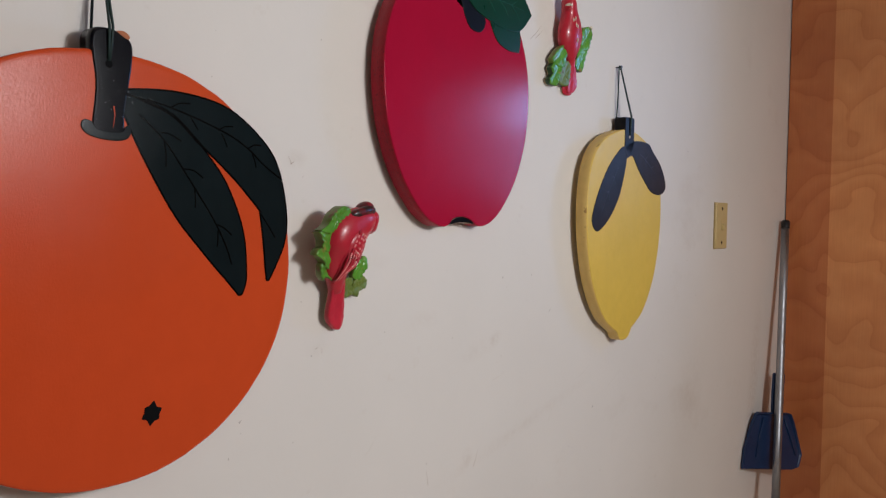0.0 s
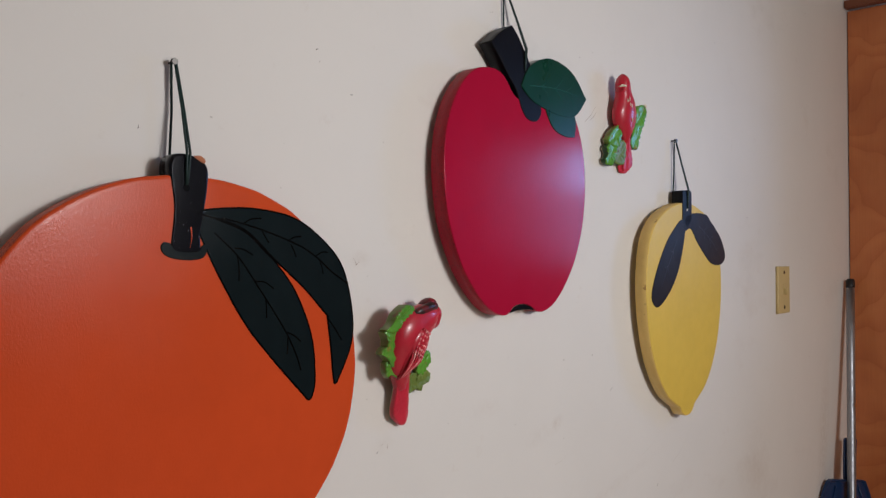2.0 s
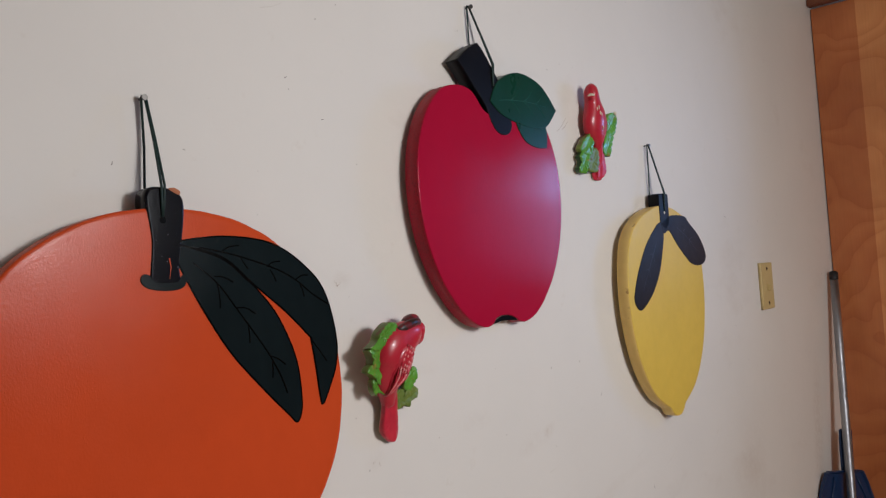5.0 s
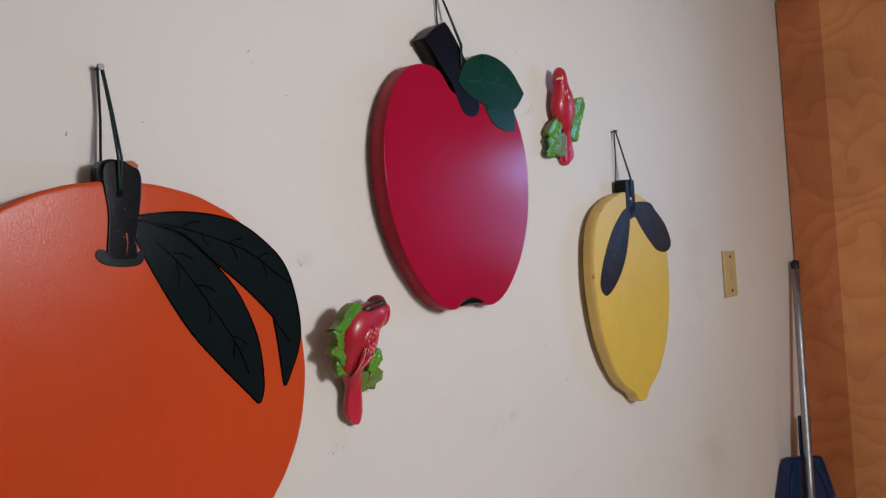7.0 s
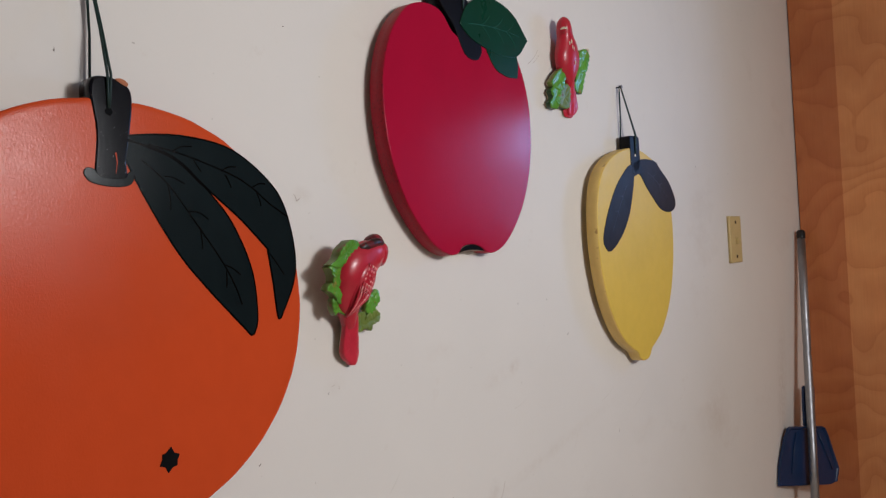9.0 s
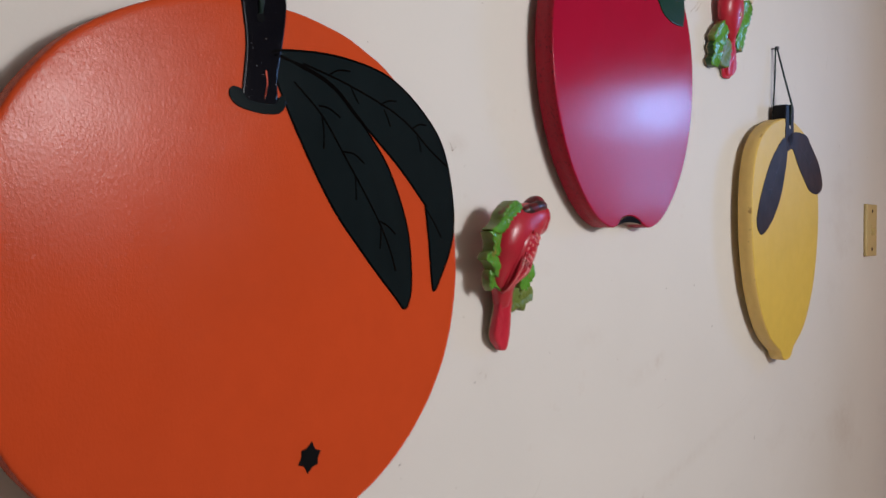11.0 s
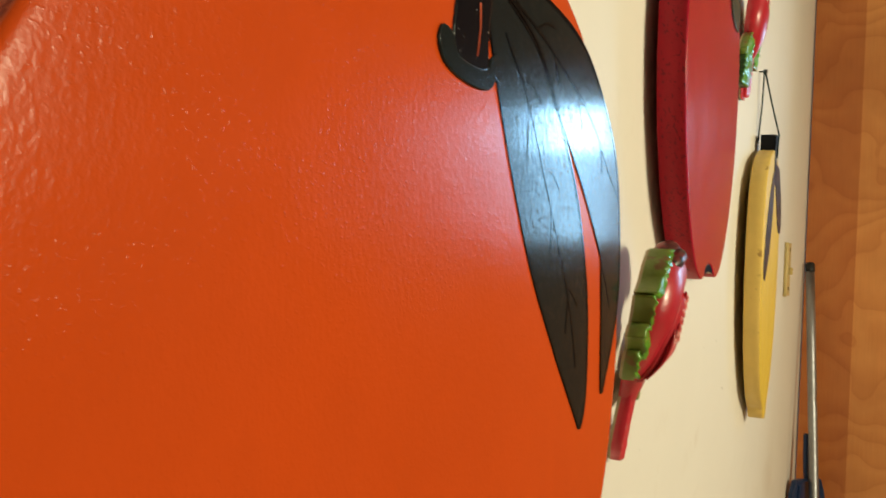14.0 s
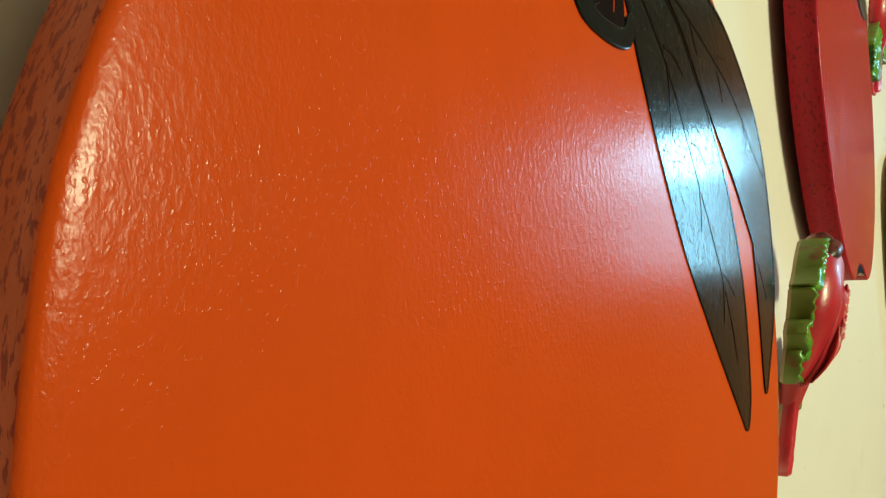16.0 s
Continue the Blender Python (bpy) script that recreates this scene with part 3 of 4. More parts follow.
    cord(t, 0.450, 1.469, 0.4505, 1.348, S, B, 1.377)
    return t


def apple_sign():
    """Its right edge swings back to the wall, the left edge stands off it."""
    t = thing("apple_sign", (0.984, -0.020, 1.193), "tall red apple cut-out board with black stem and green leaves", "wall sign")
    t.location.y, t.rotation_euler.z = -0.0165, radians(2.0)
    F, B = -0.030, -0.0075

    def wide(pts):
        return [(0.988 + (x - 0.9785) * 1.035, z) for x, z in pts]
    left = [(0.962, 1.5085), (0.935, 1.534), (0.902, 1.5385), (0.866, 1.526), (0.834, 1.490), (0.8145, 1.440), (0.810, 1.385), (0.819, 1.325), (0.842, 1.270), (0.872, 1.230), (0.900, 1.206), (0.926, 1.1955), (0.944, 1.196)]
    right = [(2 * 0.979 - x, z) for x, z in left][::-1]
    right[-1] = (0.994, 1.505)
    o = smooth_loop(wide(left + [(0.957, 1.206), (0.979, 1.2085), (0.998, 1.204)] + right), 6)
    part("board", board(o, F, B, 0.0016), [RED, RED_EDGE], t, "glossy crimson board with dark rubbed edge")
    S = F - 0.0010
    stem = smooth_loop(wide([(0.9065, 1.5745), (0.9065, 1.5745), (0.930, 1.594), (0.955, 1.6075), (0.955, 1.6075), (0.972, 1.592), (1.004, 1.551), (1.016, 1.520), (1.026, 1.495), (1.018, 1.480), (1.003, 1.476), (0.987, 1.480), (0.975, 1.494), (0.964, 1.516), (0.944, 1.536), (0.922, 1.560)]), 5)
    st = part("stem", board(stem, S, B - 0.001, 0.0012), [SOFT_BLACK, SOFT_BLACK], t, "black painted stem with blunt cut end")
    hx = wide([(0.984, 1.546)])[0][0]
    hole(st, hx, 1.546, S, 0.0028)
    G = F - 0.0016
    o = smooth_loop([(1.050, 1.508), (1.0495, 1.496), (1.0695, 1.4722), (1.101, 1.4635), (1.1297, 1.4647), (1.1297, 1.4647), (1.1335, 1.483), (1.1308, 1.500), (1.120, 1.515)], 5)
    part("leaf", board(o, G, B - 0.0005, 0.0008), [GREEN_LEAF, GREEN_LEAF], t, "small bottle-green leaf under the larger one")
    G = F - 0.0024
    u = [(0.985, 1.524), (1.068, 1.540), (1.163, 1.529)]
    o = smooth_loop([(0.9834, 1.5241), (0.9834, 1.5241), (1.0075, 1.5574), (1.061, 1.5771), (1.1223, 1.566), (1.1648, 1.5294), (1.1648, 1.5294), (1.1329, 1.4999), (1.0927, 1.4934), (1.0495, 1.498), (1.0096, 1.5075)], 6)
    l1 = part("leaf", board(o, G, B - 0.0015, 0.0008), [GREEN_LEAF, GREEN_LEAF], t, "bottle-green painted leaf")
    part("midrib", stroke([bend(*u, 0.12 + 0.75 * i / 16) for i in range(17)], 0.0011, G - 0.0001), GREEN_VEIN, l1)
    for k in (0.3, 0.5, 0.68):
        p = bend(*u, k)
        for sg in (1, -1):
            part("vein", stroke([p, p + Vector((0.014, 0.008 * sg)), p + Vector((0.024, 0.019 * sg))], 0.0009, G - 0.0001), GREEN_VEIN, l1)
    nk = smooth_loop(wide([(0.946, 1.1975), (0.959, 1.2055), (0.979, 1.2080), (0.998, 1.2035), (1.004, 1.1985), (0.990, 1.2), (0.967, 1.2005)]), 4)
    part("blossom_end", board(nk, -0.0295, B, 0.0004), [VEIN, SCUFF], t, "black painted notch at the base, bare underneath")
    cord(t, 0.977, 1.668, hx, 1.548, S, B, 1.578)
    return t


def lemon_sign():
    """Like the apple it leans back to the wall at its right edge."""
    t = thing("lemon_sign", (1.5025, -0.018, 0.973), "yellow lemon cut-out board with dark leaves, hung on a cord", "wall sign")
    t.rotation_euler.z = radians(2.2)
    F, B = -0.0285, -0.0065

    def wide(pts):
        return [(1.335 + (x - 1.335) * 1.08, z) for x, z in pts]
    half = [(0.050, 1.371), (0.102, 1.350), (0.138, 1.315), (0.154, 1.262), (0.1555, 1.190), (0.140, 1.116), (0.114, 1.062), (0.081, 1.022), (0.050, 1.002), (0.031, 0.992), (0.023, 0.982), (0.013, 0.975)]
    o = smooth_loop(wide([(1.49, 1.3785)] + [(1.4905 - w, z) for w, z in half] + [(1.489, 0.9730)] + [(1.4895 + w, z) for w, z in half[::-1]]), 6)
    part("board", board(o, F, B, 0.002), [YELLOW, YELLOW_EDGE], t, "yellow painted board")
    S = F - 0.0010
    stem = wide([(1.472, 1.346), (1.473, 1.399), (1.476, 1.4015), (1.508, 1.4025), (1.511, 1.400), (1.511, 1.350), (1.504, 1.338), (1.490, 1.330)])
    st = part("stem", board(stem, S, B - 0.001, 0.001), [SOFT_BLACK, SOFT_BLACK], t, "square black stem with a sawn slot")
    part("slot", boxed((1.5013, S - 0.0005, 1.372), (1.5062, S + 0.002, 1.4023)), VEIN, st)
    part("hole", board([(1.504 + 0.003 * math.cos(a), 1.365 + 0.003 * math.sin(a)) for a in (0.6 * i for i in range(10))], S - 0.0004, S + 0.002, 0.0003), [PLASTER, PLASTER], st, "pale drilled hole")
    spine = (((1.484, 1.336), (1.432, 1.277), (1.372, 1.196)), ((1.515, 1.346), (1.600, 1.330), (1.668, 1.270)))
    rims = ([(1.4777, 1.345), (1.444, 1.3257), (1.4097, 1.2976), (1.3764, 1.2557), (1.3561, 1.220), (1.3528, 1.200), (1.3689, 1.1852), (1.3914, 1.189), (1.4258, 1.210), (1.4539, 1.237), (1.4722, 1.264), (1.4885, 1.302), (1.495, 1.324), (1.500, 1.340)],
            [(1.488, 1.345), (1.5135, 1.3552), (1.5451, 1.3604), (1.5954, 1.3588), (1.6174, 1.3459), (1.6637, 1.317), (1.6902, 1.2828), (1.6825, 1.2645), (1.6526, 1.2574), (1.613, 1.2633), (1.5778, 1.2843), (1.5483, 1.3053), (1.520, 1.3292), (1.496, 1.325)])
    for rim, (p, c, q), dz in zip(rims, spine, (0.0, 0.0002)):
        g = S + 0.0002 - dz
        lf = part("leaf", board(smooth_loop(rim, 5), g, F + (0.008 if q[0] > 1.5 else 0.001), 0.0005), [LEMON_LEAF, LEMON_LEAF], t, "dark painted leaf")
        part("midrib", stroke([bend(p, c, q, 0.25 + 0.6 * i / 12) for i in range(13)], 0.0009, g - 0.0001), FAINT_VEIN, lf)
        for s in (0.4, 0.6):
            o2 = bend(p, c, q, s)
            d = (bend(p, c, q, s + 0.02) - o2).normalized()
            for sg in (1, -1):
                part("vein", stroke([o2, o2 + d * 0.010 + Vector((-d.y, d.x)) * sg * 0.012], 0.0008, g - 0.0001), FAINT_VEIN, lf)
    cord(t, 1.499, 1.499, 1.504, 1.368, S, B, 1.402)
    return t


def bird_with_side_leaves():
    """The lower plaque: a bird that looks to the side, tail down, chunky leaves on both sides."""
    bm = bmesh.new()
    # 0 red, 1 tail, 2 green, 3 olive, 4 dark green, 5 black, 6 plaster, 7 rubbed feather with painted glints
    lump(bm, [(0.797, -0.008, 1.216, 0.004, 0.004), (0.7925, -0.010, 1.208, 0.0135, 0.013), (0.782, -0.010, 1.201, 0.0195, 0.0175), (0.768, -0.009, 1.194, 0.0265, 0.0195), (0.754, -0.008, 1.181, 0.0345, 0.0215), (0.749, -0.007, 1.164, 0.0340, 0.0210), (0.746, -0.006, 1.147, 0.0255, 0.0165), (0.748, -0.005, 1.130, 0.0150, 0.0115), (0.751, -0.004, 1.114, 0.0095, 0.008)], 0, 24, 7)
    # face and blunt beak
    lump(bm, [(0.790, -0.012, 1.214, 0.006, 0.007), (0.794, -0.014, 1.207, 0.0105, 0.0105), (0.7955, -0.014, 1.198, 0.0105, 0.010), (0.798, -0.013, 1.191, 0.0075, 0.008), (0.799, -0.012, 1.1865, 0.003, 0.004)], 0, 16, 6)
    # crest: a small maroon cap, and below it a dark band that runs back over the shoulder
    lump(bm, [(0.768, -0.009, 1.2120, 0.002, 0.003), (0.775, -0.010, 1.2165, 0.0070, 0.009), (0.785, -0.010, 1.2180, 0.0085, 0.0100), (0.794, -0.010, 1.2155, 0.0070, 0.008), (0.800, -0.009, 1.2110, 0.002, 0.003)], 8, 18, 6)
    lump(bm, [(0.744, -0.0150, 1.2045, 0.0015, 0.002), (0.754, -0.0180, 1.2090, 0.0060, 0.0055), (0.766, -0.0190, 1.2120, 0.0068, 0.0066), (0.779, -0.0180, 1.2145, 0.0066, 0.0074), (0.791, -0.0160, 1.2145, 0.0056, 0.0066), (0.801, -0.0120, 1.2105, 0.002, 0.003)], 5, 16, 6)
    # wing: raised teardrop, small scales above, long feathers below
    lump(bm, [(0.764, -0.0200, 1.1945, 0.002, 0.003), (0.761, -0.0225, 1.187, 0.0120, 0.0085), (0.757, -0.0235, 1.174, 0.0175, 0.0090), (0.750, -0.0220, 1.157, 0.0160, 0.0085), (0.741, -0.0200, 1.141, 0.0085, 0.0042), (0.735, -0.0130, 1.129, 0.002, 0.002)], 0, 20, 6)
    for r in range(6):
        for c in range(4):
            x, z = 0.7620 - 0.0026 * r + 0.0044 * (c - 1.4) + 0.0006 * (r % 2), 1.1855 - 0.0052 * r - 0.0020 * (c - 1.4)
            lump(bm, [(x + 0.0012, -0.0305, z + 0.0026, 0.0008, 0.0006), (x, -0.0326 + 0.0012 * abs(c - 1.5), z, 0.0018, 0.0014), (x - 0.0014, -0.0300, z - 0.0032, 0.0006, 0.0006)], 7 if (r + c) % 4 else 0, 8, 3)
    for c in range(6):
        o = 0.0033 * (c - 2.5)
        lump(bm, [(0.7525 + o * 1.3, -0.0300 + 0.0004 * abs(c - 2.5), 1.162 - 0.45 * o, 0.0006, 0.0008), (0.7480 + o * 1.15, -0.0303 + 0.0006 * abs(c - 2.5), 1.152 - 0.3 * o, 0.0015, 0.0014), (0.7425 + o * 0.8, -0.0252, 1.142, 0.0013, 0.0012), (0.7370 + o * 0.4, -0.0175, 1.131, 0.0006, 0.0008)], 7 if c in (1, 4) else 0, 8, 5)
    # tail: a thick paddle with a long ridge
    moulded_leaf(bm, [(0.743, 1.133), (0.739, 1.106), (0.737, 1.089), (0.741, 1.079), (0.751, 1.071), (0.7565, 1.0675), (0.7645, 1.069), (0.769, 1.079), (0.766, 1.104), (0.761, 1.133)], 0.0105, 1, 1, ((0.757, 1.130), (0.761, 1.070)), -0.0024, 0.0002)
    # leaves at the breast: four steps of one cast block
    moulded_leaf(bm, [(0.748, 1.2170), (0.739, 1.2195), (0.730, 1.2185), (0.7165, 1.209), (0.7110, 1.1985), (0.6985, 1.1915), (0.6985, 1.1915), (0.714, 1.187), (0.727, 1.194), (0.745, 1.207)], 0.0165, 2, 3, ((0.744, 1.216), (0.702, 1.191)))
    moulded_leaf(bm, [(0.6975, 1.1895), (0.6975, 1.1895), (0.705, 1.179), (0.7065, 1.171), (0.715, 1.166), (0.728, 1.169), (0.727, 1.190)], 0.0150, 2, 3, ((0.722, 1.190), (0.711, 1.168)), 0.0020)
    moulded_leaf(bm, [(0.711, 1.1715), (0.701, 1.1695), (0.6975, 1.163), (0.6975, 1.163), (0.7095, 1.157), (0.719, 1.146), (0.719, 1.146), (0.731, 1.146), (0.731, 1.169)], 0.0140, 2, 3, ((0.728, 1.170), (0.703, 1.162)), 0.0020)
    moulded_leaf(bm, [(0.7115, 1.152), (0.7125, 1.139), (0.7190, 1.1315), (0.7190, 1.1315), (0.7245, 1.1350), (0.7335, 1.1305), (0.7335, 1.1305), (0.738, 1.146), (0.729, 1.153)], 0.0110, 2, 3, ((0.724, 1.152), (0.722, 1.133)))
    # olive leaves behind the wing
    moulded_leaf(bm, [(0.776, 1.134), (0.784, 1.150), (0.794, 1.1575), (0.803, 1.155), (0.8045, 1.142), (0.798, 1.135), (0.789, 1.127)], 0.0095, 2, 3, ((0.800, 1.154), (0.783, 1.132)))
    moulded_leaf(bm, [(0.780, 1.126), (0.797, 1.1325), (0.811, 1.126), (0.811, 1.126), (0.808, 1.117), (0.796, 1.1135), (0.790, 1.106), (0.790, 1.106), (0.781, 1.111)], 0.0090, 3, 3, ((0.807, 1.124), (0.783, 1.117)))
    moulded_leaf(bm, [(0.762, 1.129), (0.779, 1.130), (0.783, 1.113), (0.775, 1.1065), (0.765, 1.109)], 0.0075, 3, 3, ((0.772, 1.129), (0.774, 1.108)))
    hang(bm, 0.70, 1.068, 0.0095, 0.158, 0.15)
    return single("bird_plaque", bm, [BIRD_RED, BIRD_PINK, BIRD_GREEN, BIRD_OLIVE, BIRD_SHADE, BIRD_BLACK, PLASTER, BIRD_CHIP_GLINT, BIRD_CREST, CAST_EDGE], (0.745, 0, 1.07), "glazed plaster plaque of a red bird turned sideways among green leaves", "wall plaque", "bird plaques")


def bird_facing_out():
    """The upper plaque: a bird seen from the front, on a leafy twig."""
    bm = bmesh.new()
    lump(bm, [(1.281, -0.008, 1.588, 0.004, 0.004), (1.279, -0.009, 1.582, 0.0100, 0.010), (1.278, -0.009, 1.571, 0.0130, 0.0135), (1.283, -0.008, 1.556, 0.0165, 0.0145), (1.289, -0.007, 1.536, 0.0275, 0.0175), (1.292, -0.007, 1.516, 0.0290, 0.0175), (1.297, -0.007, 1.498, 0.0215, 0.0145), (1.301, -0.007, 1.483, 0.0105, 0.009), (1.303, -0.006, 1.474, 0.005, 0.005)], 0, 24)
    # beak, eye patch and chipped glaze on the breast
    lump(bm, [(1.2640, -0.0120, 1.5655, 0.0010, 0.0012), (1.2660, -0.0160, 1.5670, 0.0022, 0.0020), (1.2690, -0.0195, 1.5665, 0.0016, 0.0016), (1.2715, -0.0205, 1.5655, 0.0004, 0.0006)], 6, 10, 4)
    lump(bm, [(1.2690, -0.0180, 1.5620, 0.0010, 0.001), (1.2665, -0.0200, 1.5600, 0.0022, 0.0022), (1.2645, -0.0185, 1.5580, 0.0010, 0.001)], 0, 10, 4)
    for x, z, w in ((1.2775, 1.5430, 0.0014), (1.2815, 1.5460, 0.0012), (1.2845, 1.5365, 0.0016), (1.2690, 1.527, 0.0017), (1.2655, 1.518, 0.0013), (1.2885, 1.5345, 0.0012), (1.2930, 1.512, 0.0012)):
        y = -0.0072 - 0.0176 * math.sqrt(max(0.0, 1 - ((x - 1.291) / 0.0262) ** 2))
        lump(bm, [(x, y + 0.001, z + 0.0035, 0.0006, 0.001), (x, y, z, w, 0.001), (x + 0.001, y + 0.001, z - 0.0040, 0.0006, 0.001)], 6, 8, 3)
    # folded wing edge down each flank
    for sg in (-1, 1):
        lump(bm, [(1.290 + sg * 0.016, -0.0155, 1.548, 0.001, 0.001), (1.292 + sg * 0.021, -0.0165, 1.526, 0.0035, 0.003), (1.296 + sg * 0.017, -0.0150, 1.505, 0.0030, 0.003), (1.301 + sg * 0.008, -0.0110, 1.482, 0.001, 0.001)], 0, 10, 6)
    moulded_leaf(bm, [(1.3070, 1.486), (1.3190, 1.484), (1.3270, 1.457), (1.3310, 1.437), (1.3150, 1.4265), (1.3020, 1.429), (1.3040, 1.459)], 0.0095, 1, 1, ((1.3130, 1.482), (1.3170, 1.428)), -0.0020, 0.0002)
    moulded_leaf(bm, [(1.2910, 1.450), (1.2940, 1.427), (1.3070, 1.4225), (1.3240, 1.427), (1.3160, 1.450)], 0.0045, 0, 0, ((1.3020, 1.450), (1.3080, 1.423)), -0.0008, 0.0001)
    # twig with leaves at one foot, three steps of one cast block
    moulded_leaf(bm, [(1.2740, 1.5030), (1.2740, 1.5030), (1.2630, 1.498), (1.2510, 1.489), (1.2390, 1.4745), (1.2390, 1.4745), (1.2490, 1.466), (1.2750, 1.464), (1.2820, 1.480), (1.2800, 1.495)], 0.0120, 2, 3, ((1.2750, 1.500), (1.2450, 1.470)), 0.0022, 0.0014)
    moulded_leaf(bm, [(1.2490, 1.470), (1.2365, 1.459), (1.2365, 1.459), (1.2435, 1.450), (1.2345, 1.440), (1.2345, 1.440), (1.2415, 1.433), (1.2570, 1.4310), (1.2570, 1.4310), (1.2635, 1.437), (1.2700, 1.450), (1.2690, 1.467)], 0.0115, 2, 4, ((1.2630, 1.468), (1.2430, 1.434)), 0.0022, 0.0014)
    moulded_leaf(bm, [(1.2670, 1.469), (1.2970, 1.480), (1.2970, 1.480), (1.3025, 1.462), (1.2990, 1.4375), (1.2740, 1.4365), (1.2650, 1.446)], 0.0105, 3, 4, ((1.2940, 1.478), (1.2750, 1.438)), 0.0018, 0.0012)
    # leaves behind the other flank
    moulded_leaf(bm, [(1.326, 1.530), (1.336, 1.5425), (1.354, 1.5465), (1.354, 1.5465), (1.3635, 1.539), (1.3595, 1.518), (1.352, 1.505), (1.330, 1.506)], 0.0110, 2, 3, ((1.356, 1.544), (1.332, 1.508)), 0.0022, 0.0014)
    moulded_leaf(bm, [(1.330, 1.511), (1.3525, 1.508), (1.347, 1.488), (1.3410, 1.4660), (1.3410, 1.4660), (1.322, 1.469), (1.316, 1.481)], 0.0105, 2, 4, ((1.348, 1.508), (1.326, 1.470)), 0.0020, 0.0014)
    lump(bm, [(1.352, -0.011, 1.546, 0.0012, 0.0015), (1.357, -0.012, 1.545, 0.0030, 0.0022), (1.361, -0.010, 1.542, 0.0012, 0.001)], 6, 8, 4)
    hang(bm, 1.29, 1.423, 0.001, 0.085, 0.0)
    return single("bird_plaque", bm, [BIRD_RED, BIRD_PINK, BIRD_GREEN, BIRD_OLIVE, BIRD_SHADE, BIRD_BLACK, PLASTER, BIRD_CHIP_GLINT, BIRD_CREST, CAST_EDGE], (1.29, 0, 1.42), "glazed plaster plaque of an upright red bird on a leafy twig", "wall plaque", "bird plaques")


def switch_plate():
    x, z = 2.066, 1.193
    t = thing("light_switch", (x, 0, z - 0.057), "aged ivory plastic wall switch plate with two screws", "light switch")
    o = [(x - 0.037, z - 0.057), (x + 0.037, z - 0.057), (x + 0.037, z + 0.057), (x - 0.037, z + 0.057)]
    part("plate", board([Vector(a).lerp(Vector(b), k / 4) for a, b in zip(o, o[1:] + o[:1]) for k in range(4)], -0.0075, -0.0003, 0.0018), [IVORY, IVORY], t)
    for dz in (0.042, -0.042):
        ring = [(x + 0.0042 * math.cos(a), z + dz + 0.0042 * math.sin(a)) for a in (2 * math.pi * i / 16 for i in range(16))]
        s = part("screw", board(ring, -0.0086, -0.006, 0.0008), [SCREW, SCREW], t, "dark tarnished screw")
        part("slot", boxed((x - 0.003, -0.0089, z + dz - 0.0005), (x + 0.003, -0.0080, z + dz + 0.0005)), VEIN, s)
    bm = boxed((x - 0.006, -0.0082, z - 0.013), (x + 0.006, -0.0074, z + 0.013))
    part("slot_frame", bm, IVORY, t)
    bm = bmesh.new()
    box(bm, (x - 0.0048, -0.0150, z - 0.0115), (x + 0.0048, -0.0076, z + 0.004), 0, 0.0012)
    part("toggle", bm, IVORY, t)
    return t


def broom_pole():
    """A telescopic aluminium pole that leans into the corner."""
    top, low = Vector((2.552, -0.018, 1.205)), Vector((2.232, -0.106, 0.0))

    def at(z):
        return low.lerp(top, z / top.z)
    t = thing("broom_pole", low, "dented aluminium pole with black end cap leaning into the corner", "pole")
    zs = [0.0, 0.25, 0.44, 0.443]
    part("lower_tube", tube([at(z) for z in zs], [0.0125] * 3 + [0.0105], sides=20), TUBE, t)
    pts = [at(z) for z in (0.44, 0.6, 0.84, 0.857, 0.862, 0.867, 0.885, 1.0, 1.185)]
    pts[4] += Vector((-0.0014, 0.001, 0))
    part("upper_tube", tube(pts, [0.0112, 0.0112, 0.0112, 0.0108, 0.0100, 0.0108, 0.0112, 0.0112, 0.0112], sides=20), TUBE, t, "bare aluminium tube with a dent")
    part("cap", tube([at(z) for z in (1.183, 1.186, 1.203, 1.207)], [0.0116, 0.0122, 0.0122, 0.009], sides=20), CAP, t, "black end cap")
    return t


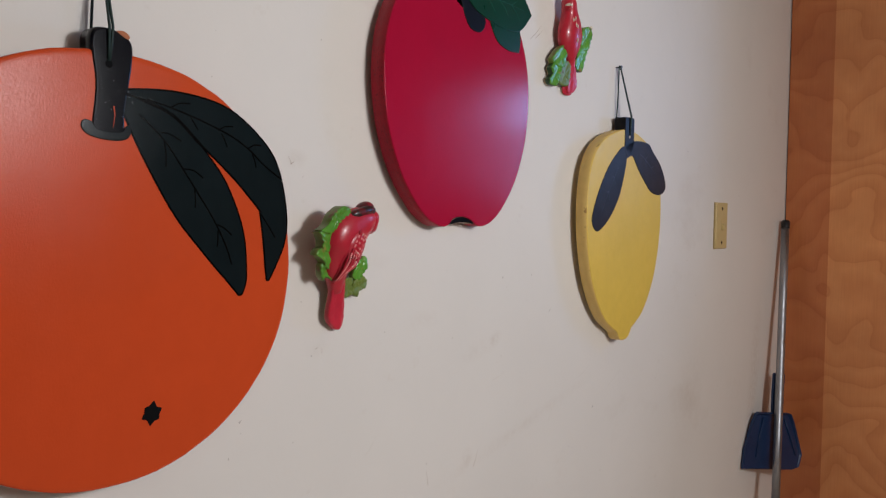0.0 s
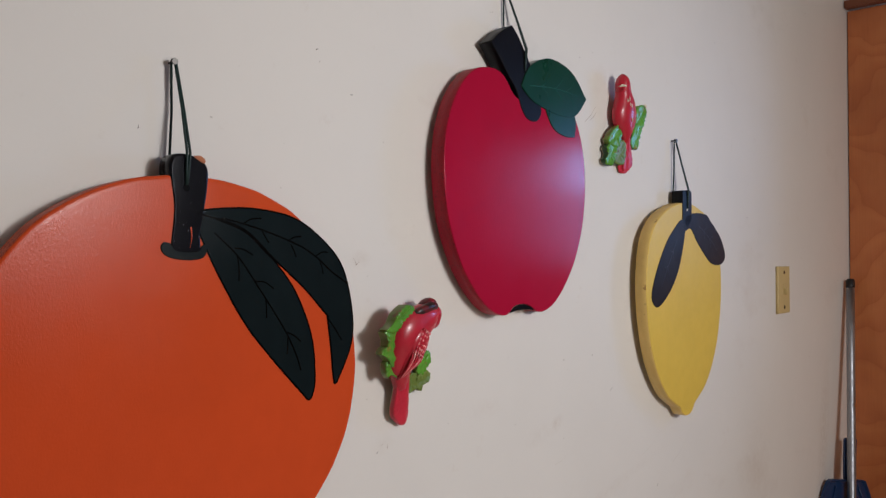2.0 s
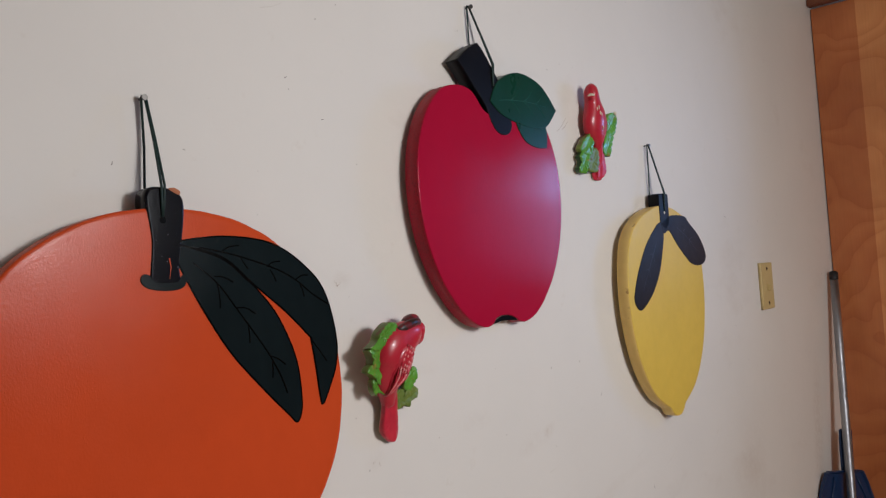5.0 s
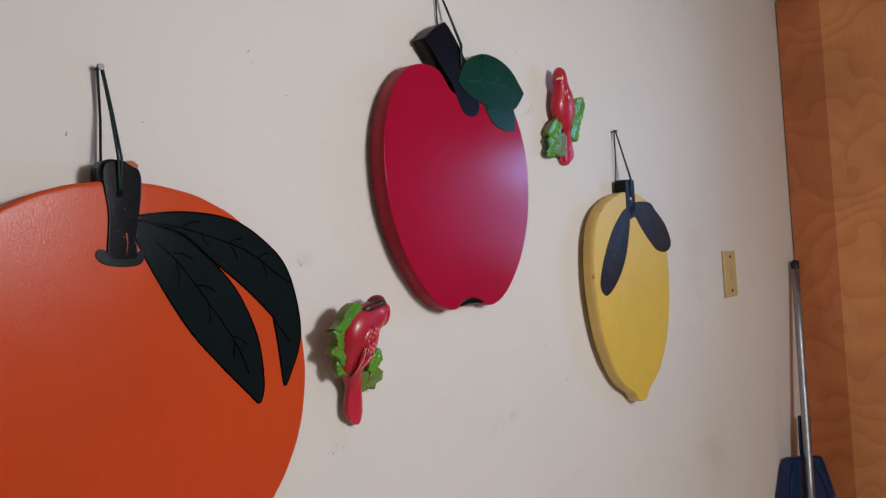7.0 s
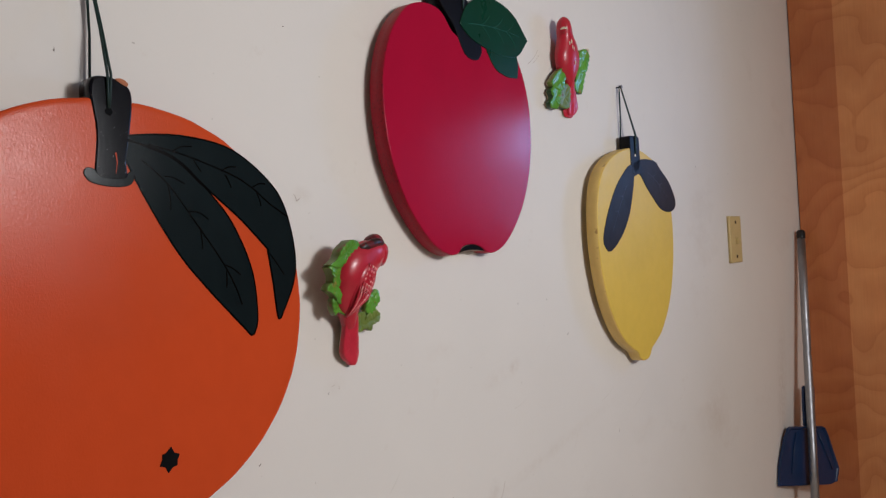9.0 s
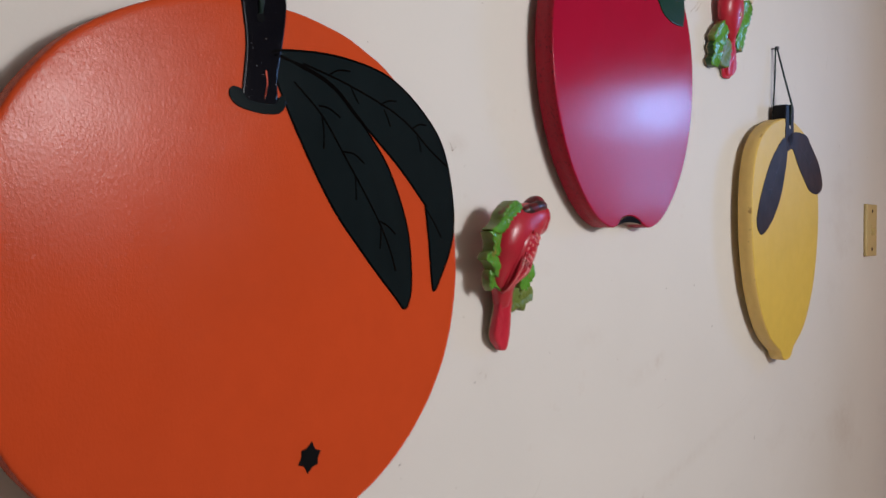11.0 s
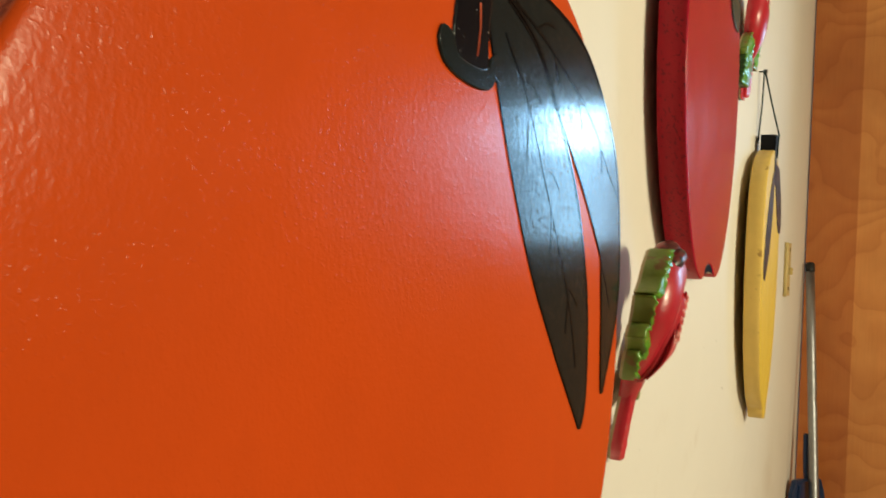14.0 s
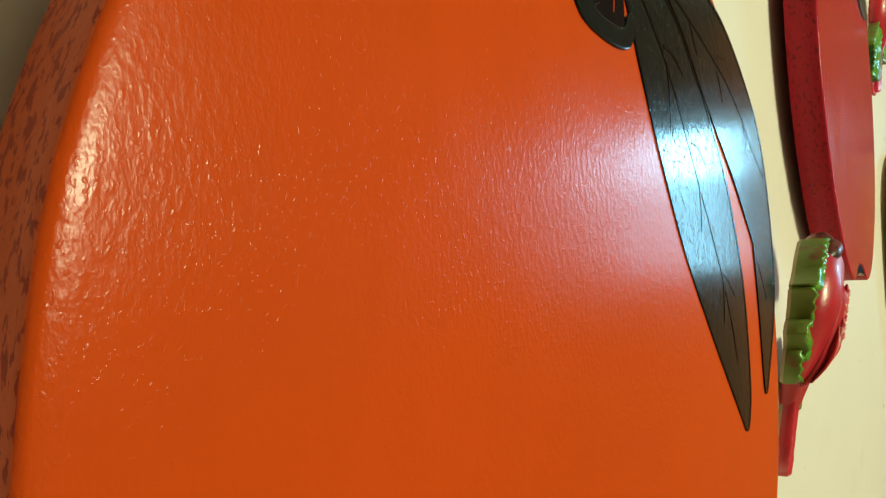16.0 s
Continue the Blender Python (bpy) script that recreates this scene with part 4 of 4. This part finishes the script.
def dustpan():
    """A shallow pan that hangs upright against wall and door, with a short socket handle."""
    mid, u, up = Vector((2.40, -0.057, 0.53)), Vector((0.95, -0.313, 0.0)), Vector((0.0, 0.13, 1.0))
    nrm = u.cross(Vector((0, 0, 1))).normalized()
    t = thing("dustpan", (mid.x, mid.y, 0.51), "navy blue plastic dustpan hung upright behind the pole", "dustpan")

    def P(s, d, z):
        return mid + u * s + nrm * d + up * (z - 0.53)
    outer = [(-0.141, 0.534), (-0.124, 0.585), (-0.082, 0.649), (-0.060, 0.672), (-0.048, 0.675), (0.080, 0.657), (0.092, 0.652), (0.102, 0.628), (0.126, 0.533), (0.108, 0.500), (0.074, 0.498)]
    bm = bmesh.new()

    def rim(z):
        return -0.004 + 0.006 * max(0.0, (z - 0.50) / 0.17)
    back = [bm.verts.new(P(s, -0.009, z)) for s, z in outer]
    floor_ = [bm.verts.new(P((s - 0.01) * 0.93 + 0.01, -0.006, min(z, 0.660 - 0.12 * s))) for s, z in outer]
    lip = [bm.verts.new(P(s, rim(z), z)) for s, z in outer]
    lip2 = [bm.verts.new(P((s - 0.01) * 0.965 + 0.01, rim(z), min(z, 0.665 - 0.12 * s))) for s, z in outer]
    bm.faces.new(floor_[::-1])
    bm.faces.new(back)
    n = len(outer)
    for i in range(n):
        j = (i + 1) % n
        bm.faces.new((back[i], back[j], lip[j], lip[i]))
        bm.faces.new((lip[i], lip[j], lip2[j], lip2[i]))
        bm.faces.new((lip2[i], lip2[j], floor_[j], floor_[i]))
    bmesh.ops.recalc_face_normals(bm, faces=bm.faces)
    pan = part("pan", bm, BLUE, t)
    for s in (-1, 1):
        bm = tube([P(0.010 + s * 0.088, -0.0055, 0.545 - 0.01 * s), P(0.013 + s * 0.066, -0.004, 0.605 - 0.008 * s), P(0.016 + s * 0.046, -0.004, 0.650 - 0.006 * s)], 0.0022, sides=8)
        part("rib", bm, BLUE, pan)
    bm = bmesh.new()
    h = [(0.0115, 0.664), (0.0235, 0.72), (0.0390, 0.774), (0.0850, 0.769), (0.0690, 0.71), (0.0570, 0.659)]
    f1 = [bm.verts.new(P(s, -0.012, z)) for s, z in h]
    f2 = [bm.verts.new(P(s, 0.0, z)) for s, z in h]
    bm.faces.new(f1)
    bm.faces.new(f2[::-1])
    for i in range(len(h)):
        j = (i + 1) % len(h)
        bm.faces.new((f1[i], f1[j], f2[j], f2[i]))
    bmesh.ops.recalc_face_normals(bm, faces=bm.faces)
    bmesh.ops.bevel(bm, geom=list(bm.edges), offset=0.003, segments=2, affect="EDGES")
    part("handle", bm, BLUE, t)
    return t


orange_sign()
apple_sign()
lemon_sign()
for nx, nz in ((0.450, 1.469), (0.977, 1.668), (1.499, 1.499)):
    nail(nx, nz)
bird_with_side_leaves()
bird_facing_out()
switch_plate()
broom_pole()
dustpan()
